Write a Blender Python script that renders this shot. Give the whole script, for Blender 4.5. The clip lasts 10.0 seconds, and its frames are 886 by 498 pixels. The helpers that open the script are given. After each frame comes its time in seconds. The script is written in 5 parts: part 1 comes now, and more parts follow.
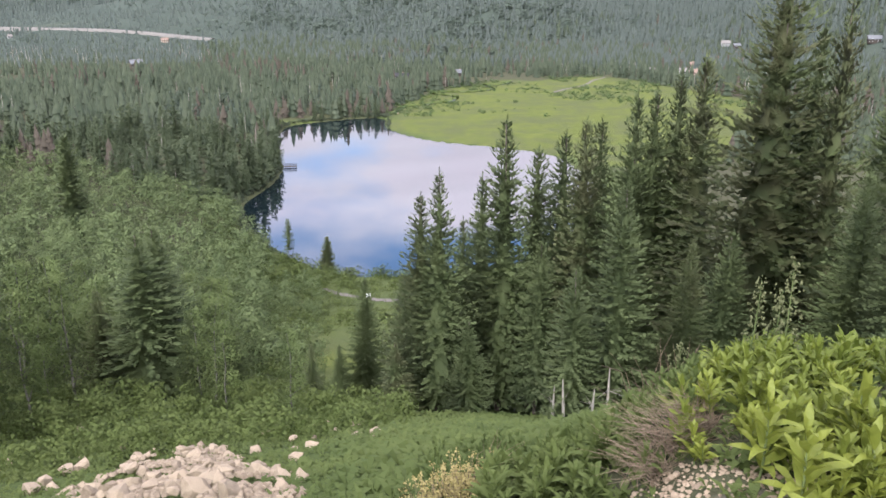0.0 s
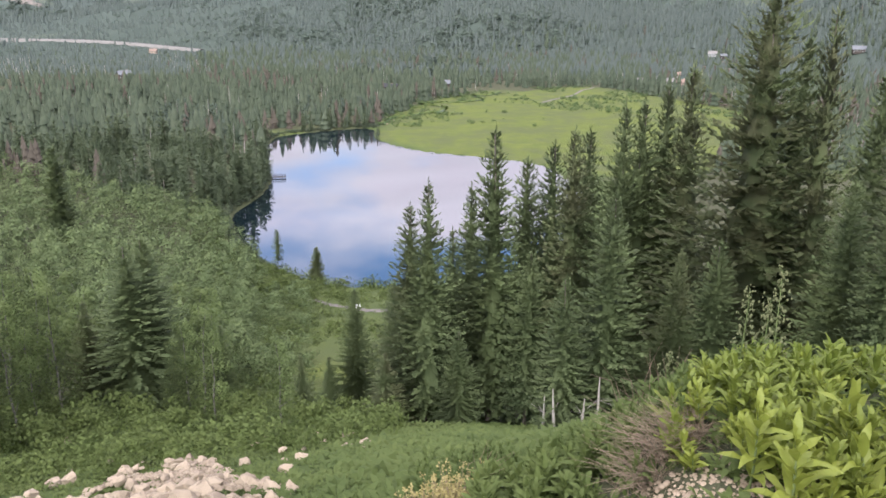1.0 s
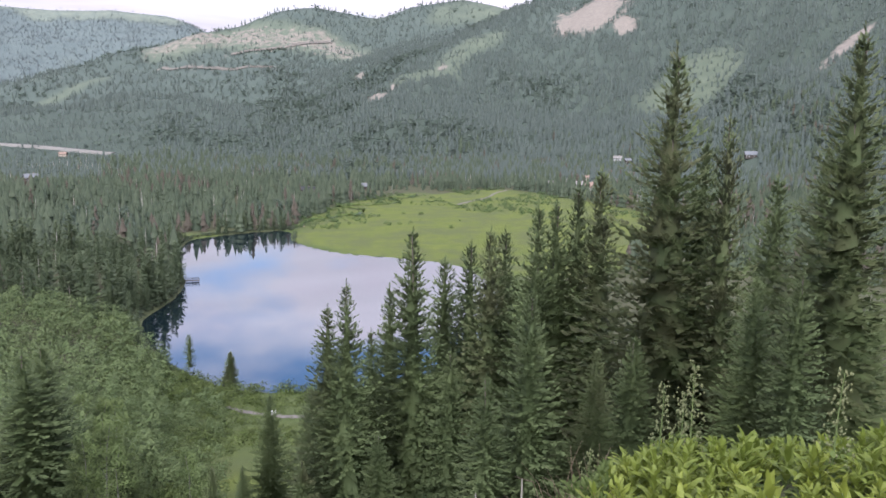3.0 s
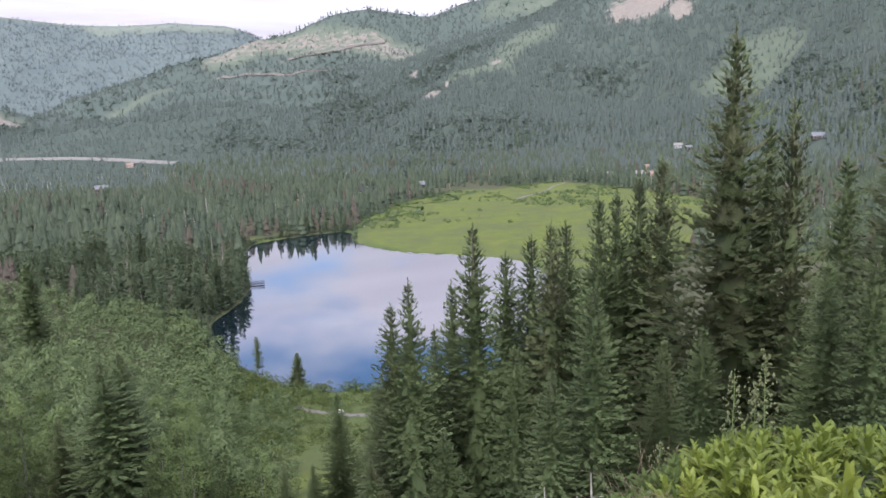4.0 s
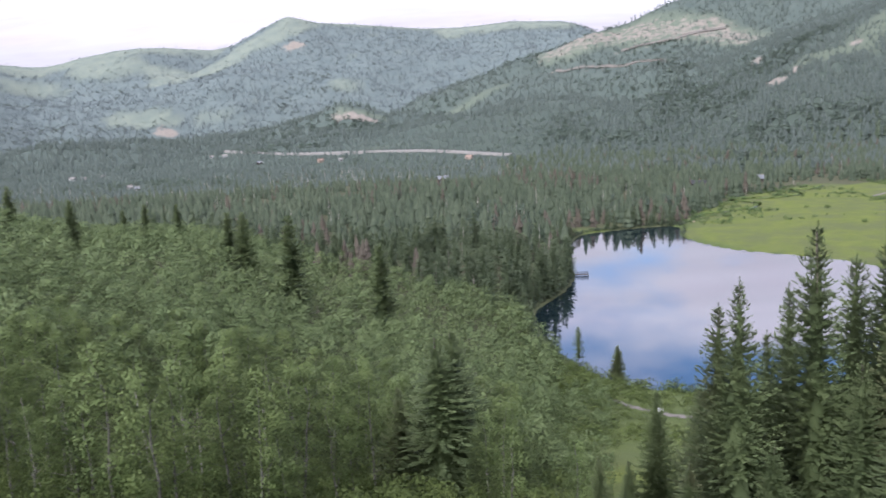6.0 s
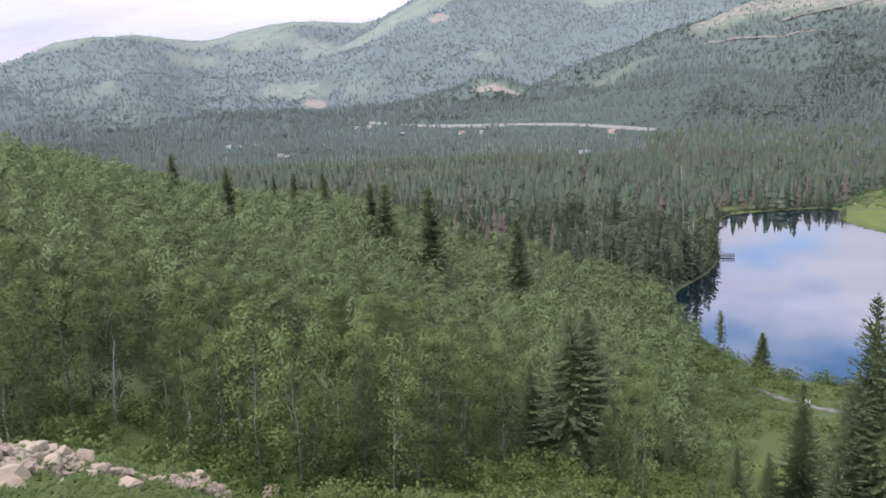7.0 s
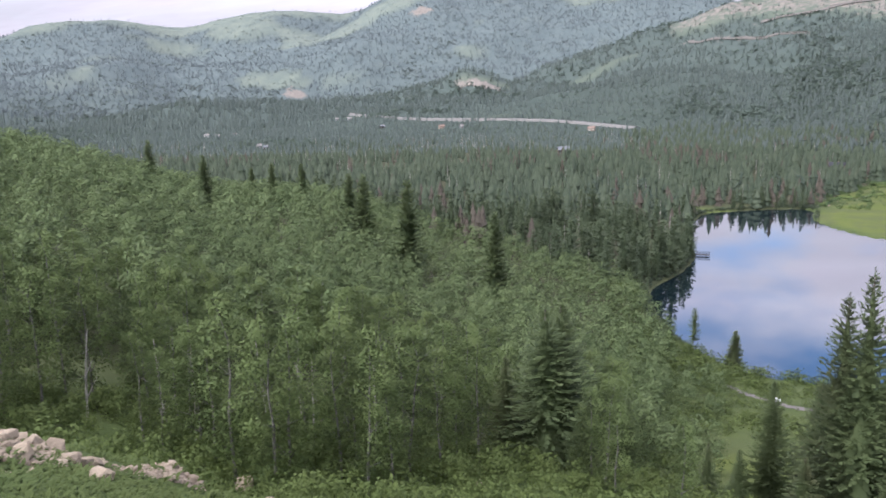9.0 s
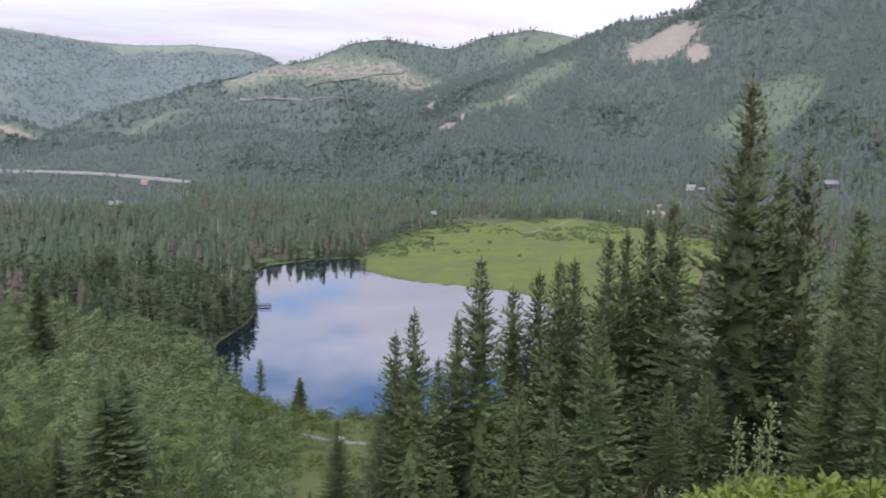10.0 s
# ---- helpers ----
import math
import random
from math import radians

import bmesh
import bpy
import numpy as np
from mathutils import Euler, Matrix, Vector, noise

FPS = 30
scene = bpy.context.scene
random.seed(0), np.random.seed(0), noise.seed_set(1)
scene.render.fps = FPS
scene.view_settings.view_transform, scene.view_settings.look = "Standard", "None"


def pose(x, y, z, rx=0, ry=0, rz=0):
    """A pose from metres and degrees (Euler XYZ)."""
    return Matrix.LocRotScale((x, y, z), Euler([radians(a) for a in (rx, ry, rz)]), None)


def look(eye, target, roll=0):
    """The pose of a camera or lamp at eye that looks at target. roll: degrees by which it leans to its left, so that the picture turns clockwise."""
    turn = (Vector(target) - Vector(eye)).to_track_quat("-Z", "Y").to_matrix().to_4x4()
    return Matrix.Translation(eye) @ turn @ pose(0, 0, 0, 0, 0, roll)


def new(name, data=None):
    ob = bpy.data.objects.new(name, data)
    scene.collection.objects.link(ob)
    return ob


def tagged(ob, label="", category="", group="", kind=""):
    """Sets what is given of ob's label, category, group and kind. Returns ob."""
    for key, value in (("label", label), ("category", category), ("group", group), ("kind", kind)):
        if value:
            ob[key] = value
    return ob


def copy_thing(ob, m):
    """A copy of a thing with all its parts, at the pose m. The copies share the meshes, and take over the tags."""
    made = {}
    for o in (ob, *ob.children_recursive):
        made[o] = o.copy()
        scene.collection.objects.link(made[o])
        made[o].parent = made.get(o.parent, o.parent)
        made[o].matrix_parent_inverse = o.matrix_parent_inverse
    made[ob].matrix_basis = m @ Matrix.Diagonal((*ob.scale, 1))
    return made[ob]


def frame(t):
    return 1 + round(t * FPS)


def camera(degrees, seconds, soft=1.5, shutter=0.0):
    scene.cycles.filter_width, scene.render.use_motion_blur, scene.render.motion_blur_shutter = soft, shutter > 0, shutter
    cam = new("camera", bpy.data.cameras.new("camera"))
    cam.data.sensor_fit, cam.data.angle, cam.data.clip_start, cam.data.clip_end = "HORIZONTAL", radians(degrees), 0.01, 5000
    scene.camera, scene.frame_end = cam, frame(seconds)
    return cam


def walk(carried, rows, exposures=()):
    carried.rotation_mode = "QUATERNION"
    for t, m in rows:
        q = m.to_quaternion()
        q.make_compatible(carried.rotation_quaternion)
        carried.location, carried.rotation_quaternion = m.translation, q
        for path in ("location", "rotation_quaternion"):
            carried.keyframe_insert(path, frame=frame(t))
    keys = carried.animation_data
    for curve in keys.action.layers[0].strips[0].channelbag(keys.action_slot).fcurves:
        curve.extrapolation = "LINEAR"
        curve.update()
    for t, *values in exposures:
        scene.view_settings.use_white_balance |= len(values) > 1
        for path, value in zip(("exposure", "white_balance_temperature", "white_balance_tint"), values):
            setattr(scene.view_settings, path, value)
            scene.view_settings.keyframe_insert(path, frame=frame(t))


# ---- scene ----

# ======== camera: one standpoint on the hillside, panning by hand ========
EYE = (0.0, 0.0, 80.0)
cam = camera(57.1, 10.0, soft=1.6, shutter=0.12)
TURNS = [  # seconds, heading to the left, pitch, lean (degrees)
    (0, -10.86, -17.27, 0.67),
    (0.5, -11.08, -17.24, -0.04),
    (1, -11.62, -16.55, 0.66),
    (1.5, -13.24, -13.02, 1.32),
    (2, -15.45, -12.18, 1.14),
    (2.5, -17.10, -9.32, 1.08),
    (2.7, -17.44, -9.37, 1.12),
    (3.8, -15.60, -9.46, 0.12),
    (4, -13.13, -9.62, -1.62),
    (4.5, -11.24, -10.36, -1.91),
    (5, -10.95, -10.49, 1.40),
    (5.5, -3.63, -9.31, -1.50),
    (6, 9.77, -9.28, -2.86),
    (6.2, 14.33, -9.31, -2.99),
    (7.3, 19.84, -11.08, -2.58),
    (7.5, 19.96, -11.25, -2.60),
    (8, 20.16, -11.66, -2.53),
    (8.5, 20.53, -11.89, -2.27),
    (9, 18.05, -11.19, -1.18),
    (9.5, 2.72, -9.33, 1.28),
    (10, -12.51, -7.46, 0.95),
]
walk(cam, [(t, pose(*EYE, 90 + pitch, 0, yaw) @ pose(0, 0, 0, 0, 0, lean)) for t, yaw, pitch, lean in TURNS],
     exposures=[(0.0, 2.57, 6050, 11.8), (1.2, 2.54, 6050, 11.8), (2.5, 2.35, 5850, 11.8), (5.0, 2.29, 5800, 11.8), (7.5, 2.32, 5780, 11.8), (9.0, 2.28, 5780, 11.8), (9.5, 2.21, 5780, 11.8), (10.0, 2.06, 5800, 11.5)])

# ======== sky and sun: bright evening sky with broken cloud, soft light ========
SUN_HEADING, SUN_HEIGHT = radians(205), radians(34)
world = bpy.data.worlds.new("sky")
scene.world = world
world.use_nodes = True


class Nodes:
    """A few short ways to write a node tree."""

    def __init__(self, tree):
        self.tree = tree
        tree.nodes.clear()

    def add(self, kind, ins=None, **props):
        node = self.tree.nodes.new(kind)
        for key, value in props.items():
            setattr(node, key, value)
        for key, value in (ins or {}).items():
            self.put(node.inputs[key], value)
        return node

    def put(self, socket, value):
        if isinstance(value, bpy.types.NodeSocket):
            self.tree.links.new(value, socket)
        else:
            socket.default_value = value

    def math(self, op, a, b=0.0, c=0.0, clamp=False):
        n = self.tree.nodes.new("ShaderNodeMath")
        n.operation, n.use_clamp = op, clamp
        for i, v in enumerate((a, b, c)):
            self.put(n.inputs[i], v)
        return n.outputs[0]

    def mix(self, f, a, b):
        n = self.tree.nodes.new("ShaderNodeMix")
        n.data_type = "RGBA"
        self.put(n.inputs[0], f), self.put(n.inputs[6], a), self.put(n.inputs[7], b)
        return n.outputs[2]

    def ramp(self, f, *stops):
        n = self.tree.nodes.new("ShaderNodeValToRGB")
        while len(n.color_ramp.elements) < len(stops):
            n.color_ramp.elements.new(1.0)
        for el, (pos, v) in zip(n.color_ramp.elements, stops):
            el.position, el.color = pos, ((v, v, v, 1) if isinstance(v, (int, float)) else (*v, 1))
        self.put(n.inputs[0], f)
        return n.outputs[0]

    def noise(self, where, scale, detail=4.0, rough=0.55):
        n = self.add("ShaderNodeTexNoise", {"Scale": scale, "Detail": detail, "Roughness": rough})
        if where is not None:
            self.put(n.inputs["Vector"], where)
        return n.outputs[0]


def rgb(r, g, b):
    return (r, g, b, 1.0)


w = Nodes(world.node_tree)
sky = w.add("ShaderNodeTexSky", sky_type="NISHITA", sun_disc=False, sun_elevation=SUN_HEIGHT,
            sun_rotation=SUN_HEADING, altitude=2600, air_density=1.0, dust_density=1.5, ozone_density=1.5)
gen = w.add("ShaderNodeTexCoord").outputs["Generated"]
sep = w.add("ShaderNodeSeparateXYZ", {0: gen})
up = w.math("MAXIMUM", sep.outputs[2], 0.0)
flat = w.math("ADD", up, 0.16)
deck = w.add("ShaderNodeCombineXYZ", {0: w.math("DIVIDE", sep.outputs[0], flat),
                                      1: w.math("DIVIDE", sep.outputs[1], flat), 2: 3.1}).outputs[0]
billow = w.noise(deck, 0.95, 7.0, 0.56)
# thin cover towards the horizon, broken cloud higher up
cover = w.math("ADD", billow, w.math("SUBTRACT", w.ramp(up, (0.0, 0.82), (0.15, 0.73), (0.235, 0.65), (0.285, 0.46), (0.33, 0.33), (0.42, 0.36), (0.55, 0.50), (0.80, 0.66)), 0.5))
cloud = w.ramp(cover, (0.43, 0.0), (0.60, 1.0))
tone = w.ramp(w.noise(deck, 2.3, 5.0), (0.3, (1.0, 0.88, 0.95)), (0.7, (1.0, 0.95, 1.0)))
clear = w.add("ShaderNodeBackground", {0: sky.outputs[0], 1: 0.050})
streaks = w.ramp(w.noise(w.add("ShaderNodeMapping", {0: deck, 3: (0.55, 1.5, 1.0)}).outputs[0], 1.7, 6.0, 0.6), (0.32, 0.86), (0.66, 1.10))
white = w.add("ShaderNodeBackground", {0: tone, 1: w.math("MULTIPLY", streaks, w.math("MULTIPLY_ADD", w.math("MINIMUM", up, 0.48), 0.94, 0.116))})
both = w.add("ShaderNodeMixShader", {0: cloud, 1: clear.outputs[0], 2: white.outputs[0]})
w.add("ShaderNodeOutputWorld", {0: both.outputs[0]})

sun = new("sun", bpy.data.lights.new("sun", "SUN"))
sun.data.energy, sun.data.angle, sun.data.color = 1.6, radians(75), (1.0, 0.95, 0.88)
sun.matrix_world = look((-math.sin(SUN_HEADING) * -100, math.cos(SUN_HEADING) * 100, 100 * math.tan(SUN_HEIGHT)), (0, 0, 0))

# ======== materials ========


def material(name):
    m = bpy.data.materials.new(name)
    m.use_nodes = True
    return m, Nodes(m.node_tree)


def finish(n, shader, relief=None):
    out = n.add("ShaderNodeOutputMaterial", {0: shader})
    return out


def foliage(name, dark, light, per="island", through_light=0.25, rough=0.7, patch=0.35, sheen=0.0, rusty=0.0):
    """Leaves or needles: colour varies from piece to piece and in large patches."""
    m, n = material(name)
    pick = (n.add("ShaderNodeNewGeometry").outputs["Random Per Island"] if per == "island"
            else n.add("ShaderNodeObjectInfo").outputs["Random"])
    where = n.add("ShaderNodeNewGeometry").outputs["Position"]
    big = n.noise(where, 0.035 if per == "island" else 0.12, 3.0)
    fine = n.noise(where, 2.2, 3.0)
    crown = n.noise(where, 0.24, 2.0)   # from crown to crown
    f = n.math("MULTIPLY_ADD", pick, 0.14, n.math("MULTIPLY_ADD", big, patch * 2.2, n.math("MULTIPLY_ADD", crown, 1.5, n.math("MULTIPLY", fine, 0.2))))
    f = n.math("SUBTRACT", f, patch * 1.1 + 0.44, clamp=True)
    col = n.mix(f, rgb(*dark), rgb(*light))
    if rusty:   # some trees carry old brown needles
        old = n.math("MULTIPLY", n.ramp(n.add("ShaderNodeObjectInfo").outputs["Random"], (0.55, 0.0), (0.95, 1.0)), n.ramp(n.noise(where, 0.55, 3.0), (0.38, 0.0), (0.62, rusty)))
        col = n.mix(old, col, rgb(0.150, 0.112, 0.072))
    p = n.add("ShaderNodeBsdfPrincipled", {"Base Color": col, "Roughness": rough, "Specular IOR Level": 0.25,
                                           "Sheen Weight": sheen, "Sheen Roughness": 0.6})
    # leaves in a crown catch the light as the crown swells
    swell = n.add("ShaderNodeAttribute", attribute_name="swell").outputs["Vector"]
    own = n.add("ShaderNodeNewGeometry").outputs["Normal"]
    both = n.add("ShaderNodeVectorMath", {0: n.add("ShaderNodeVectorMath", {0: swell, 3: 1.0}, operation="SCALE").outputs[0], 1: own}, operation="ADD").outputs[0]
    soft_n = n.add("ShaderNodeVectorMath", {0: both}, operation="NORMALIZE").outputs[0]
    n.put(p.inputs["Normal"], soft_n)
    t = n.add("ShaderNodeBsdfTranslucent", {0: col, "Normal": soft_n})
    finish(n, n.add("ShaderNodeMixShader", {0: through_light, 1: p.outputs[0], 2: t.outputs[0]}).outputs[0])
    return m


def bark(name, dark, light, scale=6.0, bands=0.0):
    m, n = material(name)
    where = n.add("ShaderNodeTexCoord").outputs["Object"]
    stretched = n.add("ShaderNodeMapping", {0: where, 3: (1, 1, 0.25 if not bands else 2.2)}).outputs[0]
    f = n.ramp(n.noise(stretched, scale, 6.0, 0.65), (0.35, 0.0), (0.68, 1.0))
    p = n.add("ShaderNodeBsdfPrincipled", {"Base Color": n.mix(f, rgb(*dark), rgb(*light)), "Roughness": 0.9})
    b = n.add("ShaderNodeBump", {"Height": f, "Strength": 0.5, "Distance": 0.03})
    n.put(p.inputs["Normal"], b.outputs[0])
    finish(n, p.outputs[0])
    return m


def mineral(name, dark, light, scale=1.0, rough=0.9, bump=0.4, distance=0.05, per_piece=0.3):
    """Stone, gravel, concrete: blotches, grain and relief; each piece differs a little."""
    m, n = material(name)
    where = n.add("ShaderNodeNewGeometry").outputs["Position"]
    pick = n.math("ADD", n.add("ShaderNodeNewGeometry").outputs["Random Per Island"], n.add("ShaderNodeObjectInfo").outputs["Random"])
    f = n.math("MULTIPLY_ADD", n.noise(where, scale, 6.0, 0.6), 0.9, n.math("MULTIPLY", pick, per_piece * 0.5), clamp=True)
    g = n.noise(where, scale * 9, 5.0, 0.7)
    col = n.mix(n.math("MULTIPLY_ADD", g, 0.5, n.math("SUBTRACT", f, 0.3), clamp=True), rgb(*dark), rgb(*light))
    p = n.add("ShaderNodeBsdfPrincipled", {"Base Color": col, "Roughness": rough, "Specular IOR Level": 0.2})
    b = n.add("ShaderNodeBump", {"Height": n.math("ADD", g, f), "Strength": bump, "Distance": distance})
    n.put(p.inputs["Normal"], b.outputs[0])
    finish(n, p.outputs[0])
    return m


def ground_material():
    """Hillside soil and grass; attributes mark meadow, bare rock, forest floor and painted haze."""
    m, n = material("ground")
    where = n.add("ShaderNodeNewGeometry").outputs["Position"]
    marks = n.add("ShaderNodeAttribute", attribute_name="zone")
    zone, far_side = marks.outputs["Color"], marks.outputs["Alpha"]
    z = n.add("ShaderNodeSeparateColor", {0: zone})
    big, mid, fine = n.noise(where, 0.012, 5.0, 0.6), n.noise(where, 0.11, 6.0, 0.65), n.noise(where, 1.7, 6.0, 0.7)
    grass = n.mix(n.ramp(mid, (0.3, 0.0), (0.7, 1.0)), rgb(0.044, 0.066, 0.018), rgb(0.082, 0.106, 0.029))
    grass = n.mix(n.ramp(big, (0.35, 0.0), (0.68, 0.6)), grass, rgb(0.076, 0.104, 0.032))
    sward = n.mix(n.ramp(mid, (0.32, 0.0), (0.66, 1.0)), rgb(0.078, 0.098, 0.022), rgb(0.116, 0.134, 0.030))
    sward = n.mix(n.ramp(n.noise(where, 0.035, 7.0, 0.75), (0.45, 0.0), (0.58, 0.9)), sward, rgb(0.078, 0.088, 0.036))
    # haze put into the ground colour: greyer sage slopes, paler and bluer farther off
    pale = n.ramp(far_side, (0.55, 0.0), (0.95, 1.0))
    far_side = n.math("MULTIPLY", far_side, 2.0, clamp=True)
    haze_mix = n.math("ADD", far_side, n.math("MULTIPLY", n.math("MULTIPLY_ADD", big, 0.8, -0.4), far_side), clamp=True)
    hazed_sage = n.mix(n.ramp(mid, (0.3, 0.0), (0.7, 1.0)), rgb(0.046, 0.058, 0.050), rgb(0.066, 0.079, 0.066))
    hazed_sage = n.mix(pale, hazed_sage, n.mix(n.ramp(mid, (0.3, 0.0), (0.7, 1.0)), rgb(0.080, 0.098, 0.092), rgb(0.114, 0.131, 0.116)))
    grass = n.mix(haze_mix, grass, hazed_sage)
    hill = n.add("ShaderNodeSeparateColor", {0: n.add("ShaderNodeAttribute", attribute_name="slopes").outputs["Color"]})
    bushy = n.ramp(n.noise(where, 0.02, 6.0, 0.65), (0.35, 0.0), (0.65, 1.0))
    # turf and woodland floor, each with a second tone paled by painted haze
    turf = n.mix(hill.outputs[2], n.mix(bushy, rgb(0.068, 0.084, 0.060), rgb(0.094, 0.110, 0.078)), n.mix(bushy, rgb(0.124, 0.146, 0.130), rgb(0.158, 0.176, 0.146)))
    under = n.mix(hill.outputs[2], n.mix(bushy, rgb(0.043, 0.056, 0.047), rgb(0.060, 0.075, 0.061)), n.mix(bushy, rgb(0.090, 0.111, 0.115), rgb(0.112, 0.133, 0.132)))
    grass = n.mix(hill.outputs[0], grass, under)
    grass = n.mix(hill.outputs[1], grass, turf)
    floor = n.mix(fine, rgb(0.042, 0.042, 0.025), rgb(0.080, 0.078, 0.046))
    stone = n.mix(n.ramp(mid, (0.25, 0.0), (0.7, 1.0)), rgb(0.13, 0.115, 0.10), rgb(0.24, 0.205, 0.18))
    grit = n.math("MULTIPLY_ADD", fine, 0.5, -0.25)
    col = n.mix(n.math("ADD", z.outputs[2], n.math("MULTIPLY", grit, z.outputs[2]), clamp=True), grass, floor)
    col = n.mix(z.outputs[0], col, sward)
    patchy = n.ramp(n.math("ADD", z.outputs[1], n.math("MULTIPLY_ADD", n.noise(where, 0.035, 7.0, 0.7), 1.5, -0.75)), (0.42, 0.0), (0.6, 1.0))
    col = n.mix(patchy, col, stone)
    col = n.mix(n.math("MULTIPLY", fine, 0.35), col, rgb(0.03, 0.04, 0.02))
    p = n.add("ShaderNodeBsdfPrincipled", {"Base Color": col, "Roughness": 0.95, "Specular IOR Level": 0.1})
    b = n.add("ShaderNodeBump", {"Height": n.math("ADD", fine, n.math("MULTIPLY", mid, 3.0)), "Strength": 0.6, "Distance": 0.3})
    n.put(p.inputs["Normal"], b.outputs[0])
    finish(n, p.outputs[0])
    return m


def lake_material():
    m, n = material("lake_water")
    where = n.add("ShaderNodeNewGeometry").outputs["Position"]
    ripple = n.noise(n.add("ShaderNodeMapping", {0: where, 3: (0.5, 1.6, 1.0)}).outputs[0], 0.8, 3.0)
    b = n.add("ShaderNodeBump", {"Height": ripple, "Strength": 0.05, "Distance": 0.02}).outputs[0]
    deep = n.add("ShaderNodeBsdfDiffuse", {0: rgb(0.004, 0.009, 0.012)})
    gloss = n.add("ShaderNodeBsdfGlossy", {0: rgb(0.97, 0.97, 1.0), "Roughness": 0.02, "Normal": b})
    lw = n.add("ShaderNodeFresnel", {"IOR": 2.8, "Normal": b})
    finish(n, n.add("ShaderNodeMixShader", {0: lw.outputs[0], 1: deep.outputs[0], 2: gloss.outputs[0]}).outputs[0])
    return m


M_GROUND = ground_material()
M_WATER = lake_material()
M_SPRUCE = foliage("spruce_needles", (0.102, 0.136, 0.058), (0.164, 0.204, 0.086), "object", 0.5, patch=0.3, rusty=0.38)
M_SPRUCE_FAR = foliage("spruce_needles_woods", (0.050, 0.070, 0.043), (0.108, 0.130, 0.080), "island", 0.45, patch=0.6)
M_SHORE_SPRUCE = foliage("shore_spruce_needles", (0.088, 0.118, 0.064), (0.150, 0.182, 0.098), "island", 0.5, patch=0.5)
# haze painted into the hill and range greens: paler and bluer, most on the range
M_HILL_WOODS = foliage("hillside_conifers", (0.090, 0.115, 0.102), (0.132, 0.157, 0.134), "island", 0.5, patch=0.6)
M_HAZED_WOODS = foliage("hazed_range_woods", (0.122, 0.147, 0.152), (0.154, 0.179, 0.178), "island", 0.5, patch=0.6)
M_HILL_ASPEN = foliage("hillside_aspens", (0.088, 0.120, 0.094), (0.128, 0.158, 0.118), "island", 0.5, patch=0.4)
M_HAZED_ASPEN = foliage("hazed_range_aspens", (0.112, 0.138, 0.124), (0.144, 0.168, 0.142), "island", 0.5, patch=0.4)
M_ASPEN = foliage("aspen_leaves", (0.132, 0.180, 0.062), (0.210, 0.266, 0.094), "object", 0.5, patch=0.35)
M_ASPEN_FAR = foliage("aspen_leaves_woods", (0.130, 0.178, 0.074), (0.212, 0.268, 0.112), "island", 0.5, patch=0.5)
M_SHRUB = foliage("shrub_leaves", (0.080, 0.112, 0.030), (0.140, 0.178, 0.050), "island", 0.45, patch=0.4)
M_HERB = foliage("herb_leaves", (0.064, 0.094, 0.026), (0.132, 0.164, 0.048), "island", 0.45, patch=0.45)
M_WILLOW = foliage("willow_leaves", (0.060, 0.105, 0.035), (0.13, 0.175, 0.07), "island", 0.45, patch=0.35)
M_LEAF = foliage("broad_leaves", (0.122, 0.160, 0.023), (0.245, 0.270, 0.050), "object", 0.4, 0.45, patch=0.3)
M_BANKLEAF = foliage("bank_leaves", (0.100, 0.138, 0.022), (0.200, 0.228, 0.044), "island", 0.4, 0.45, patch=0.3)
M_STEM = foliage("green_stems", (0.07, 0.10, 0.03), (0.13, 0.16, 0.06), "object", 0.05)
M_BUD = foliage("pale_buds", (0.11, 0.125, 0.055), (0.20, 0.20, 0.10), "island", 0.2)
M_GOLD = foliage("faded_flowers", (0.22, 0.19, 0.07), (0.36, 0.30, 0.13), "island", 0.2)
M_TWIG = bark("dry_twigs", (0.12, 0.085, 0.055), (0.28, 0.215, 0.145), 20.0)
M_ROCK = mineral("pale_rock", (0.088, 0.066, 0.045), (0.335, 0.272, 0.196), 4.5, bump=0.7, distance=0.06, per_piece=0.9)
M_PEBBLE = mineral("pebbles", (0.105, 0.076, 0.048), (0.36, 0.285, 0.205), 14.0, per_piece=0.9)
M_ROADBANK = mineral("road_gravel", (0.10, 0.094, 0.086), (0.18, 0.17, 0.155), 0.25, bump=0.3, distance=0.3)
M_BENCH = mineral("bare_earth", (0.085, 0.078, 0.070), (0.15, 0.135, 0.118), 0.12, bump=0.3, distance=0.5)
M_LOG = bark("dark_timber", (0.030, 0.024, 0.020), (0.070, 0.056, 0.046), 3.0)
M_WHITEWALL = mineral("white_siding", (0.18, 0.18, 0.175), (0.27, 0.27, 0.26), 0.6, 0.7, 0.1)
M_TANWALL = mineral("tan_siding", (0.20, 0.155, 0.12), (0.31, 0.245, 0.195), 0.6, 0.8, 0.1)
M_ROOF_DARK = mineral("dark_shingles", (0.018, 0.019, 0.021), (0.042, 0.042, 0.045), 1.5)
M_ROOF_PALE = mineral("pale_metal_roof", (0.115, 0.108, 0.100), (0.185, 0.172, 0.160), 0.5, 0.7, 0.1)
M_ROOF_GREY = mineral("grey_roof", (0.09, 0.095, 0.10), (0.15, 0.155, 0.165), 0.8)
M_ROOF_TAN = mineral("reddish_roof", (0.14, 0.095, 0.075), (0.22, 0.16, 0.13), 0.8)
M_TRIM = mineral("white_trim", (0.60, 0.60, 0.58), (0.78, 0.78, 0.76), 2.0, 0.6, 0.05)
M_PANE = mineral("dark_window_glass", (0.02, 0.025, 0.03), (0.04, 0.05, 0.06), 2.0, 0.08, 0.0)
